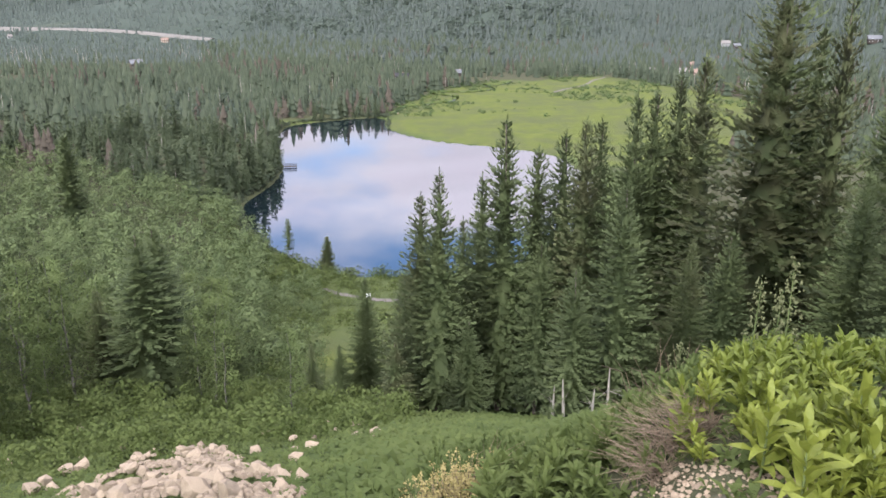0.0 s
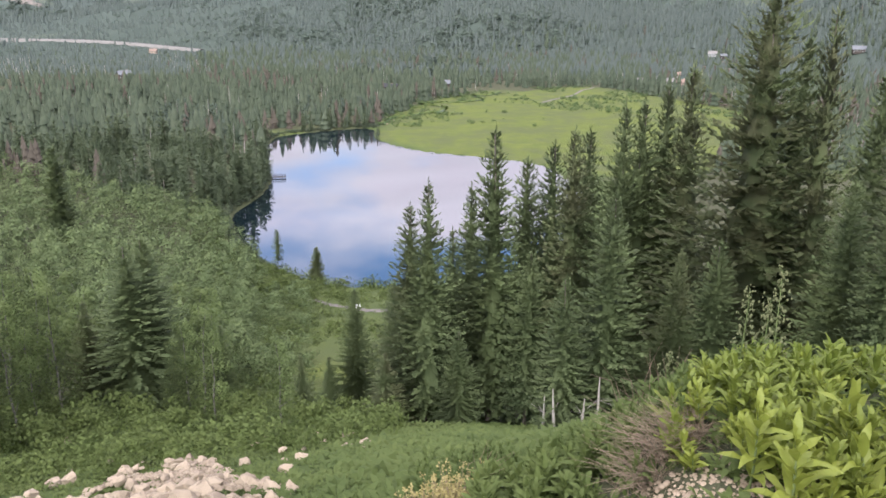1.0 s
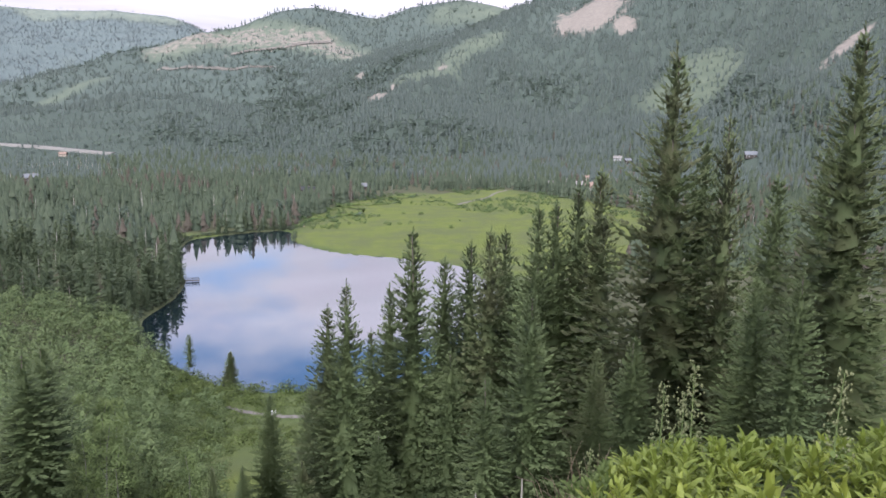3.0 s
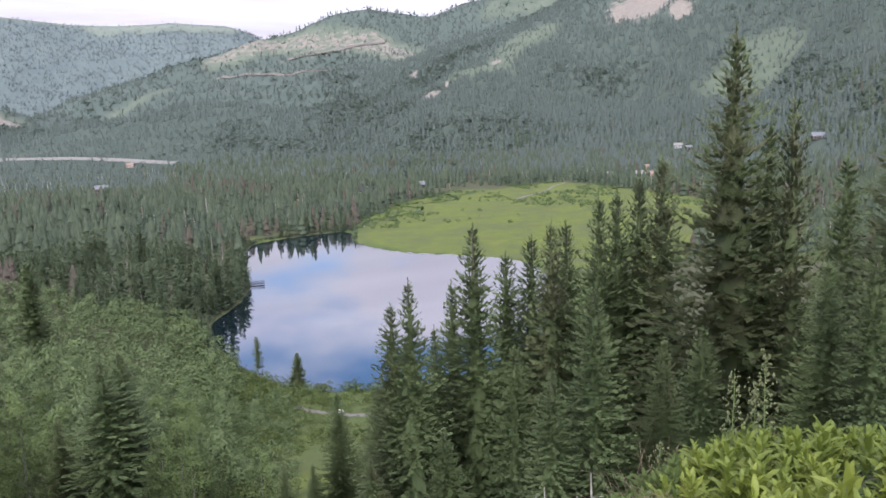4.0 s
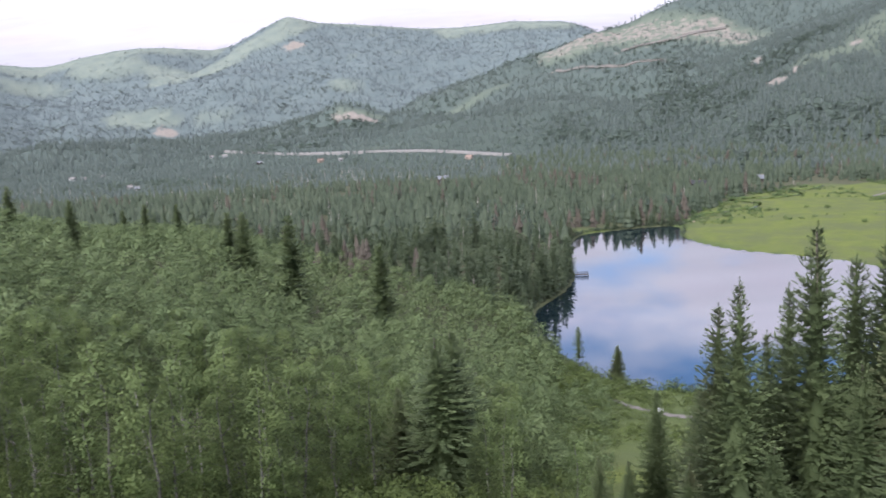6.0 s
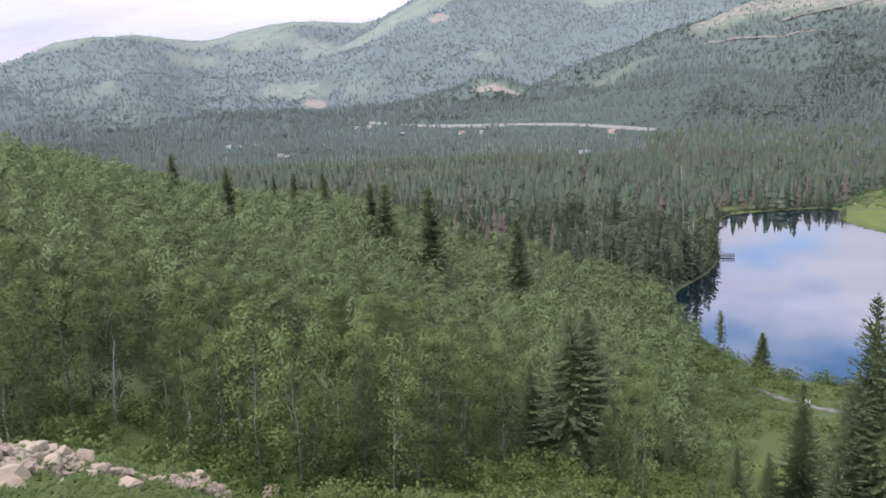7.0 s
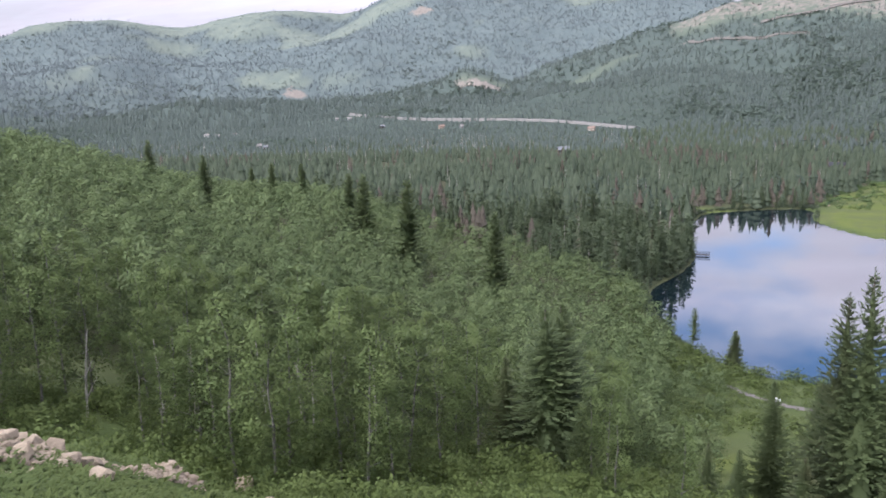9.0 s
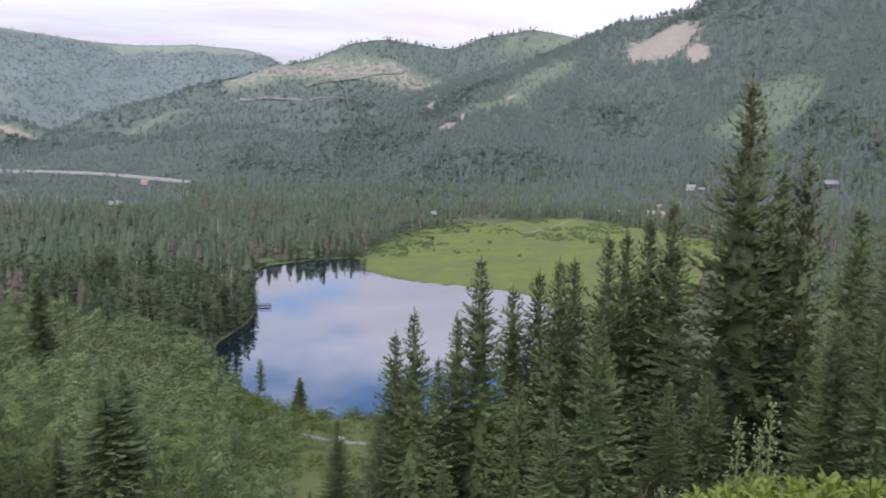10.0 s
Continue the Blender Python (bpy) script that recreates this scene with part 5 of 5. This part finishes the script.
# gravel on the bank
x, y, rng = scatter(81, 5200, 2.3, 3.9, -48, -10)
stamp("gravel", [stone_small(s + 30) for s in range(8)], x, y, 0.007 + 0.032 * rng.beta(1.0, 6, len(x)), rng.uniform(0.8, 1.3, len(x)), M_PEBBLE, "pale brown gravel and pebbles on the bank", "gravel", 13, -0.002)


def stalk(seed, height, label):
    """A tall seed stalk with whorls of small leaves and buds."""
    rnd_ = random.Random(seed)
    base = new("flower_stalk")
    s, leaf, bud = Soup(), Soup(), Soup()
    s.tube([(0.03 * math.sin(2 * q), 0.02 * q, height * q) for q in (0, 0.25, 0.5, 0.75, 1.0)], [0.007, 0.006, 0.005, 0.004, 0.002], 5)
    for k in range(46):
        q = 0.12 + 0.86 * k / 45
        a = 2.4 * k
        ln = (0.07 * (1 - q) + 0.02) * rnd_.uniform(0.6, 1.4)
        foot = Vector((0.03 * math.sin(2 * q), 0.02 * q, height * q))
        end = foot + Vector((math.cos(a) * ln, math.sin(a) * ln, ln * 0.75))
        s.limb(foot, end, 0.0022, 0.0015, 3)
        if k < 14:
            leaf_clump(leaf, rnd_, end, 0.03, 3, 0.022)
        for _ in range(3):
            p = end + Vector((rnd_.gauss(0, 0.012), rnd_.gauss(0, 0.012), rnd_.gauss(0, 0.012)))
            r = rnd_.uniform(0.005, 0.010)
            for sg in (1, -1):
                for i in range(4):
                    t0, t1 = math.tau * i / 4, math.tau * (i + 1) / 4
                    bud.tri(tuple(p + Vector((r * math.cos(t0), r * math.sin(t0), 0))), tuple(p + Vector((r * math.cos(t1), r * math.sin(t1), 0))), tuple(p + Vector((0, 0, sg * r * 1.4))))
    mesh_object("stem", s.v, s.f, M_STEM, base)
    tagged(mesh_object("foliage", leaf.v, leaf.f, M_SHRUB, base), kind="stuff")
    tagged(mesh_object("seed_head", bud.v, bud.f, M_BUD, base), kind="stuff")
    return tagged(base, label, "plant", "tall stalks on the bank")


STALKS = [
    (2.84, 4.36, 0.68), (2.9, 4.08, 0.78), (3.03, 4.35, 0.62), (2.58, 4.75, 0.5), (3.23, 3.28, 0.75),
]
for k, (px, py, h) in enumerate(STALKS):
    ob = stalk(200 + k, h, "tall green stalk with pale buds above the plants")
    ob.matrix_basis = at_ground(px, py, 1.0, 40 * k, (2 * k - 2, 3 - 2 * k), 0.02)


def dry_bush(seed, twigs=130, height=0.45, spread=0.5, lean_x=-0.2):
    rnd_ = random.Random(seed)
    s = Soup()
    for _ in range(twigs):
        a = rnd_.uniform(0, math.tau)
        foot = Vector((rnd_.gauss(0, 0.12), rnd_.gauss(0, 0.12), 0))
        mid = foot + Vector((math.cos(a) * spread * 0.4 + lean_x * 0.3, math.sin(a) * spread * 0.4, height * 0.55)) * rnd_.uniform(0.6, 1.1)
        end = mid + Vector((math.cos(a) * spread * 0.5 + lean_x, math.sin(a) * spread * 0.5, height * rnd_.uniform(0.1, 0.6))) * rnd_.uniform(0.5, 1.0)
        s.limb(foot, mid, 0.004, 0.003, 3)
        s.limb(mid, end, 0.003, 0.0012, 3)
    return s


DRY = [
    (2.02, 3.57, 0.62), (1.85, 3.49, 0.55), (2.16, 3.6, 0.55), (2.38, 4.62, 1.0), (2.66, 4.7, 1.0), (1.37, 5.02, 0.9),
]
for k, (px, py, sc) in enumerate(DRY):
    s = dry_bush(300 + k, 160 if k < 3 else 26, 0.42 if k < 3 else 0.6, 0.55 if k < 3 else 0.25)
    ob = mesh_object("dry_bush", s.v, s.f, M_TWIG)
    ob.matrix_basis = at_ground(px, py, sc, 20 * k, (0, 0), 0.02)
    tagged(ob, "dry brown leafless twigs among the green plants", "dry bush")
GOLD = [
    (0.91, 4.92, 0.8), (1.1, 5.18, 0.8), (1.12, 4.87, 0.75), (1.07, 5.4, 0.8), (0.87, 5.23, 0.7),
]
for k, (px, py, sc) in enumerate(GOLD):
    rnd_ = random.Random(400 + k)
    base = new("dry_weed")
    s, heads = Soup(), Soup()
    for _ in range(60):
        a, rr = rnd_.uniform(0, math.tau), rnd_.uniform(0, 0.25)
        foot = Vector((math.cos(a) * rr * 0.4, math.sin(a) * rr * 0.4, 0))
        end = Vector((math.cos(a) * rr * 1.3, math.sin(a) * rr * 1.3, rnd_.uniform(0.3, 0.55)))
        s.limb(foot, end, 0.003, 0.0018, 3)
        leaf_clump(heads, rnd_, end, 0.035, 9, 0.013)
        leaf_clump(heads, rnd_, foot.lerp(end, 0.65), 0.04, 5, 0.014)
    tagged(mesh_object("stalk", s.v, s.f, M_TWIG, base), kind="stuff")
    tagged(mesh_object("bloom", heads.v, heads.f, M_GOLD, base), kind="stuff")
    base.matrix_basis = at_ground(px, py, sc, 50 * k, (0, 0), 0.02)
    tagged(base, "faded yellow flowering weed at the edge of the bank", "weed", "faded weeds")

# ======== roads, stream, trail ========


def smooth_line(pts, steps=4):
    """A smooth line through the points of a plan."""
    out = []
    P = [Vector(p).to_3d() if len(p) == 2 else Vector(p) for p in pts]
    P = [P[0] * 2 - P[1]] + P + [P[-1] * 2 - P[-2]]
    for i in range(1, len(P) - 2):
        for k in range(steps):
            t = k / steps
            a, b, c, d_ = P[i - 1], P[i], P[i + 1], P[i + 2]
            out.append(0.5 * ((2 * b) + (c - a) * t + (2 * a - 5 * b + 4 * c - d_) * t * t + (3 * b - a - 3 * c + d_) * t ** 3))
    out.append(P[-2])
    return out


def strip(name, pts, section, mat, label, category, drape=None, wobble=0.0, seed=1):
    """A band along a line: section gives sideways (towards the valley) and upward offsets."""
    rnd_ = random.Random(seed)
    line = smooth_line(pts)
    s = Soup()
    n = len(section)
    for i, p in enumerate(line):
        q = line[min(i + 1, len(line) - 1)] - line[max(i - 1, 0)]
        side = Vector((q.y, -q.x, 0)).normalized()
        if side.dot(Vector((p.x, p.y, 0))) > 0:
            side = -side
        z = p.z if drape is None else float(ground_height(np.array([p.x]), np.array([p.y]))[0]) + drape
        for off, rise in section:
            o = off * (1 + rnd_.uniform(-wobble, wobble))
            s.v.append((p.x + side.x * o, p.y + side.y * o, z + rise * (1 + rnd_.uniform(-wobble, wobble))))
    for i in range(len(line) - 1):
        for k in range(n - 1):
            a = i * n + k
            s.f += [(a, a + 1, a + n + 1), (a, a + n + 1, a + n)]
    ob = mesh_object(name, s.v, s.f, mat, smooth=False)
    return tagged(ob, label, category, kind="structure")


VALLEY_ROAD = []
for x, y, z in ROAD_BENCH:
    lx, ly, k = on_land(x, y)
    VALLEY_ROAD.append((lx, ly, 80 + (max(z, float(plan_height(np.array([x]), np.array([y]))[0]) + 0.5) + 3.0 - 80) * k))
strip("road", VALLEY_ROAD, ((-6, -1.5), (-5, 0.5), (4, 0.5), (5.5, 0.2), (9, -4), (13, -9)), M_ROADBANK, "pale valley road on a gravel embankment", "road", None, 0.12, 3)
NEAR_ROAD = [
    (-321.7, 754.3, -0.5), (-299.3, 774.1, 0.7), (-267.1, 801.7, 2.1), (-234.2, 827.5, 2.3),
]
strip("road", NEAR_ROAD, ((-4, -1.5), (-3, 0.4), (3, 0.4), (4, 0), (7, -4), (9, -7)), M_ROADBANK, "pale gravel road in the valley beyond the trees", "road", None, 0.12, 4)
for k, line in enumerate(TRACKS[:2]):
    strip("mine_bench", [on_land(*p)[:2] for p in line], ((-8, 5), (-6, 4), (-4, 0.5), (4, 0.0), (6, -4)), M_BENCH, "bare earth bench cut across the far hillside", "cut bank", 5.0, 0.35, 5 + k)
CREEK = [
    (216.2, 778.5), (196.6, 747.7), (182.6, 754.0), (180.4, 713.9), (162.6, 696.5), (145.9, 689.9),
    (129.3, 695.1), (120.8, 683.6), (129.5, 670.2), (135.3, 653.2), (123.7, 627.5), (111.4, 622.4),
    (100.3, 609.3), (84.8, 601.2), (73.4, 568.4),
]
strip("stream", CREEK, ((-1.8, 0.0), (1.8, 0.0)), M_WATER, "narrow stream winding through the green meadow", "stream", 0.38, 0.3, 8)
strip("stream_bank", CREEK, ((-3.4, 0.0), (-2.6, 0.8), (-1.8, -0.1)), M_SHRUB, "dark grassy bank along the meadow stream", "bank", 0.36, 0.4, 9)
TRAIL = [
    (227.0, 685.4), (249.6, 712.6), (278.0, 744.7), (303.3, 788.0), (325.3, 812.5),
]
strip("trail", TRAIL, ((-1.6, 0.0), (1.6, 0.0)), M_BENCH, "pale trodden trail across the meadow", "trail", 0.12, 0.3, 10)

# pale stones where the stream enters the lake
rnd = random.Random(33)
for k in range(16):
    p = smooth_line(CREEK)[-1 - rnd.randrange(9)]
    ob = new("boulder", ROCKS[rnd.randrange(len(ROCKS))])
    ob.matrix_basis = at_ground(p.x + rnd.uniform(-9, 9), p.y + rnd.uniform(-4, 4), rnd.uniform(0.8, 1.9), rnd.uniform(0, 360), (0, 0), 0.05)
    tagged(ob, "pale stone at the mouth of the meadow stream", "boulder", "stones at the stream")

# ======== houses ========


def box(bm, x0, x1, y0, y1, z0, z1):
    v = [bm.verts.new(p) for p in ((x0, y0, z0), (x1, y0, z0), (x1, y1, z0), (x0, y1, z0), (x0, y0, z1), (x1, y0, z1), (x1, y1, z1), (x0, y1, z1))]
    for f in ((3, 2, 1, 0), (4, 5, 6, 7), (0, 1, 5, 4), (1, 2, 6, 5), (2, 3, 7, 6), (3, 0, 4, 7)):
        bm.faces.new([v[i] for i in f])


def part(name, bm, mat, parent, label=""):
    me = bpy.data.meshes.new(name)
    bm.to_mesh(me)
    bm.free()
    me.materials.append(mat)
    ob = new(name, me)
    ob.parent = parent
    return tagged(ob, label)


def one_box(name, dims, mat, parent, label=""):
    bm = bmesh.new()
    box(bm, *dims)
    return part(name, bm, mat, parent, label)


def house(px, py, width, style):
    """A gabled mountain house that faces the lake, with its windows, door and chimney."""
    wall_m, roof_m, label = {
        "lodge": (M_LOG, M_ROOF_DARK, "dark timber lodge with low sloping roofs among the trees"),
        "white": (M_WHITEWALL, M_ROOF_PALE, "small white house with a pale metal roof among the conifers"),
        "grey": (M_LOG, M_ROOF_GREY, "brown house with a grey roof half hidden by conifers"),
        "tan": (M_TANWALL, M_ROOF_TAN, "tan house with a reddish roof near the meadow"),
    }[style]
    base = new("house")
    z = float(ground_height(np.array([px]), np.array([py]))[0])
    base.matrix_basis = pose(px, py, z, 0, 0, math.degrees(math.atan2(-px, py)) + rnd.uniform(-25, 25))
    w2, d2 = width / 2, max(3.5, width * 0.32)
    eave = 3.2 if style == "lodge" else min(5.2, 1.6 + 0.32 * width)
    rise = (0.30 if style == "lodge" else 0.62) * d2 + 0.8
    bm = bmesh.new()
    box(bm, -w2, w2, -d2, d2, -1.5, eave)
    for sx in (-w2, w2):
        bm.faces.new([bm.verts.new(p) for p in ((sx, -d2, eave), (sx, d2, eave), (sx, 0, eave + rise))])
    part("wall", bm, wall_m, base)
    for sg in (-1, 1):
        bm = bmesh.new()
        o = 0.7
        low = eave - rise * o / d2
        quad = [(-w2 - o, sg * (d2 + o), low), (w2 + o, sg * (d2 + o), low), (w2 + o, 0, eave + rise), (-w2 - o, 0, eave + rise)]
        top = [bm.verts.new((x_, y_, z_ + 0.28)) for x_, y_, z_ in quad]
        bot = [bm.verts.new((x_, y_, z_ + 0.03)) for x_, y_, z_ in quad]
        bm.faces.new(top), bm.faces.new(bot[::-1])
        for i in range(4):
            bm.faces.new([top[i], top[(i + 1) % 4], bot[(i + 1) % 4], bot[i]])
        part("roof", bm, roof_m, base)
    n = max(2, int(width / 3.4))
    for k in range(n):
        x_ = -w2 + width * (k + 0.5) / n
        for z_ in ((1.0,) if eave < 4.7 else (0.9, 3.2)):
            if k == n // 2 and z_ < 1.5:
                one_box("door", (x_ - 0.5, x_ + 0.5, -d2 - 0.06, -d2 + 0.05, 0.0, 2.1), M_LOG, base)
                continue
            win = one_box("window", (x_ - 0.65, x_ + 0.65, -d2 - 0.07, -d2 + 0.04, z_, z_ + 1.3), M_TRIM, base)
            one_box("pane", (x_ - 0.53, x_ + 0.53, -d2 - 0.09, -d2 - 0.05, z_ + 0.12, z_ + 1.18), M_PANE, win)
    one_box("chimney", (w2 * 0.4, w2 * 0.4 + 0.8, 0.4, 1.2, eave, eave + rise + 1.0), M_ROCK, base)
    if style == "lodge":
        for k, (dx, dy, s_) in enumerate(((-w2 * 0.9, -d2 * 1.3, 0.55), (w2 * 0.75, -d2 * 1.1, 0.5))):
            one_box("wing", (dx - w2 * s_, dx + w2 * s_, dy - d2 * 0.7, dy + d2 * 0.7, -1.5, 2.6), M_LOG, base)
            bm = bmesh.new()
            box(bm, dx - w2 * s_ - 0.8, dx + w2 * s_ + 0.8, dy - d2 * 0.9, dy + d2 * 0.9, 2.65, 2.95)
            for v in bm.verts:
                v.co.z += 0.16 * (v.co.y - dy)
            part("wing_roof", bm, M_ROOF_DARK, base)
    return tagged(base, label, "house", "houses round the meadow" if math.hypot(px, py) < 1250 else "houses down the valley")


rnd = random.Random(51)
HOUSES_NEAR = [
    (108.1, 807.2, 20.8, 'lodge'), (174.6, 837.7, 5.5, 'grey'), (257.3, 1015.4, 5.2, 'white'), (271.1, 1016.0, 5, 'white'), (465.9, 1107.8, 12.0, 'grey'), (410.2, 818.0, 13.2, 'white'),
    (427.7, 818.1, 8.2, 'tan'), (535.6, 979.6, 11, 'tan'), (470, 910, 8, 'tan'), (489, 987, 7, 'white'), (536, 1065, 8, 'tan'), (416, 804, 6, 'tan'), (603, 1036, 8, 'tan'), (392, 846, 6, 'white'), (539.6, 932.4, 16.7, 'white'), (608.8, 1082.6, 12.4, 'white'), (613.7, 1062.6, 9.5, 'grey'), (713.0, 916.9, 16.8, 'grey'),
]
HOUSES_FAR = [
    (-821.1, 1221.5, 9.2, 'white'), (-797.5, 1216.9, 7.1, 'white'), (-795.6, 1268.2, 6.2, 'white'), (-597.7, 1013.1, 6.5, 'white'), (-575.0, 992.3, 5.7, 'grey'), (-758.4, 1612.5, 7.4, 'white'),
    (-720.2, 1592.8, 9.7, 'white'), (-573.9, 1414.2, 8.5, 'grey'), (-438.6, 1353.2, 9.9, 'tan'), (-398.9, 1339.6, 5.8, 'white'), (-171.5, 1280.0, 9.9, 'tan'), (-157.4, 936.8, 12.7, 'grey'),
]
for px, py, width, style in HOUSES_NEAR + HOUSES_FAR:
    lx, ly, k = on_land(px, py)
    house(float(lx), float(ly), width * float(k), style)

# fishing dock at the lake shore
dx, dy = spot(0.02, 394)
dock = new("fishing_dock")
dock.matrix_basis = pose(dx, dy, 0.0)
for k in range(16):
    one_box("plank", (-3.2 + 0.4 * k, -3.2 + 0.4 * k + 0.37, -1.6, 1.6, 0.55, 0.62), M_LOG, dock)
for k in range(5):
    for sy in (-1.5, 1.5):
        x_ = -3.0 + 1.55 * k
        one_box("post", (x_ - 0.08, x_ + 0.08, sy - 0.08, sy + 0.08, -2.0, 1.75), M_LOG, dock)
for sy in (-1.5, 1.5):
    for z_ in (1.15, 1.65):
        one_box("rail", (-3.1, 3.3, sy - 0.04, sy + 0.04, z_, z_ + 0.12), M_LOG, dock)
tagged(dock, "brown wooden fishing dock with railing over the water", "dock")

# bleached dead trunks in the forest
x, y, rng = scatter(91, 1700, 300, 1500, -50, 45)
keep = (edge_distance(x, y, SHORE_RING) > 5) & (edge_distance(x, y, MEADOW_RING) > 5) & forested(x, y) & ~((np.degrees(np.arctan2(-x, y)) > 11) & (np.hypot(x, y) < 480)) & (fbm(x, y, 150, 2, 71) > -0.1)
keep &= ~((np.degrees(np.arctan2(-x, y)) < -18) & (np.hypot(x, y) < 430))
x, y = x[keep], y[keep]


def snag(seed):
    rnd_ = random.Random(seed)
    s = Soup()
    s.tube([(0, 0, 0), (0.01, 0, 0.5), (0.0, 0.01, 1.0)], [0.017, 0.013, 0.004], 4)
    for k in range(5):
        a, q = rnd_.uniform(0, math.tau), rnd_.uniform(0.4, 0.9)
        s.limb((0, 0, q), (0.07 * math.cos(a), 0.07 * math.sin(a), q + 0.02), 0.004, 0.002, 3)
    return s


stamp("dead_trees", [snag(s) for s in range(4)], x, y, rng.uniform(9, 16, len(x)), np.ones(len(x)), M_DEAD, "bleached dead conifer trunks standing in the forest", "dead trees", 14)

# shore grass strip and reeds at the far end of the lake
x, y, rng = scatter(92, 7000, 222, 575, -21, 4)
e = edge_distance(x, y, SHORE_RING)
keep = (e > -0.4) & (e < 2.2) & ((np.degrees(np.arctan2(-x, y)) < -6) | (np.hypot(x, y) < 262))
x, y = x[keep], y[keep]
stamp("shore_grass", [tuft(s + 50, 10) for s in range(5)], x, y, rng.uniform(0.5, 1.1, len(x)), np.ones(len(x)), M_WILLOW, "tall green grass along the lake shore", "grass", 15, 0.05)

# bare pale trunks at the foot of the stand
DEAD = [
    (13.7, 38.6, 2.8), (14.3, 38.2, 3.1), (15.4, 37.4, 2.3), (16.6, 38.0, 3.4),
]
rnd = random.Random(77)
for px, py, h in DEAD:
    s = Soup()
    s.tube([(0.05 * math.sin(3 * q), 0.03 * q, h * q) for q in (0, 0.3, 0.6, 1.0)], [0.11, 0.09, 0.07, 0.03], 7)
    for k in range(4):
        a = rnd.uniform(0, math.tau)
        s.spur((14 + k % 6, 14 + (k + 1) % 7, 14 + (k + 2) % 7), (math.cos(a) * 0.8, math.sin(a) * 0.8, h * rnd.uniform(0.5, 0.8)), 0.012)
    ob = mesh_object("dead_tree", s.v, s.f, M_DEAD, smooth=True)
    ob.matrix_basis = at_ground(px, py, 1.0, rnd.uniform(0, 360), (rnd.uniform(-4, 4), rnd.uniform(-4, 4)))
    tagged(ob, "bare pale dead trunk at the edge of the spruces", "dead tree", "dead trees at the stand")

# bleached dead aspens standing among the living ones
DEAD_ASPENS = [(-36, 49, 9), (-39, 50, 8), (-31, 52, 9.5), (-44, 47, 7.5), (-25, 58, 9), (-29, 55, 7), (-34, 62, 10)]
for px, py, h in DEAD_ASPENS:
    s = Soup()
    bend = rnd.uniform(-0.5, 0.5)
    s.tube([(bend * q * q, 0.15 * math.sin(4 * q), h * q) for q in (0, 0.25, 0.5, 0.75, 1.0)], [0.11, 0.095, 0.08, 0.055, 0.02], 7)
    for k in range(9):
        ring_at, a, out = 1 + k % 3, rnd.uniform(0, math.tau), rnd.uniform(0.7, 1.8)
        foot = ring_at * 7 + rnd.randrange(5)
        s.spur((foot, foot + 1, foot + 2), (math.cos(a) * out, math.sin(a) * out, h * ring_at / 4 + out * rnd.uniform(0.1, 0.8)), 0.016)
    ob = mesh_object("dead_aspen", s.v, s.f, M_DEAD, smooth=True)
    ob.matrix_basis = at_ground(px, py, 1.0, rnd.uniform(0, 360), (rnd.uniform(-5, 5), rnd.uniform(-5, 5)))
    tagged(ob, "bleached leafless dead aspen with crooked branches", "dead tree", "dead aspens")

# trodden path and notice board on the open slope above the lake
SLOPE_PATH = [
    (6.4, 200.6), (11.6, 191.1), (16.3, 183.5), (20.3, 178.9), (23.3, 177.3),
]
strip("trail", SLOPE_PATH, ((-0.9, 0.0), (0.9, 0.0)), M_BENCH, "pale dirt trail across the open slope", "trail", 0.12, 0.35, 11)
bx, by = SLOPE_PATH[2]
board = new("notice_board")
board.matrix_basis = at_ground(bx + 0.5, by - 1.5, 1.0, 0, (0, 0), 0.1)
for x_ in (-0.55, 0.55):
    one_box("post", (x_ - 0.05, x_ + 0.05, -0.05, 0.05, 0.0, 1.7), M_LOG, board)
one_box("panel", (-0.7, 0.7, -0.09, -0.05, 0.8, 1.65), M_TRIM, board)
tagged(board, "white notice board on posts beside the trail", "sign")
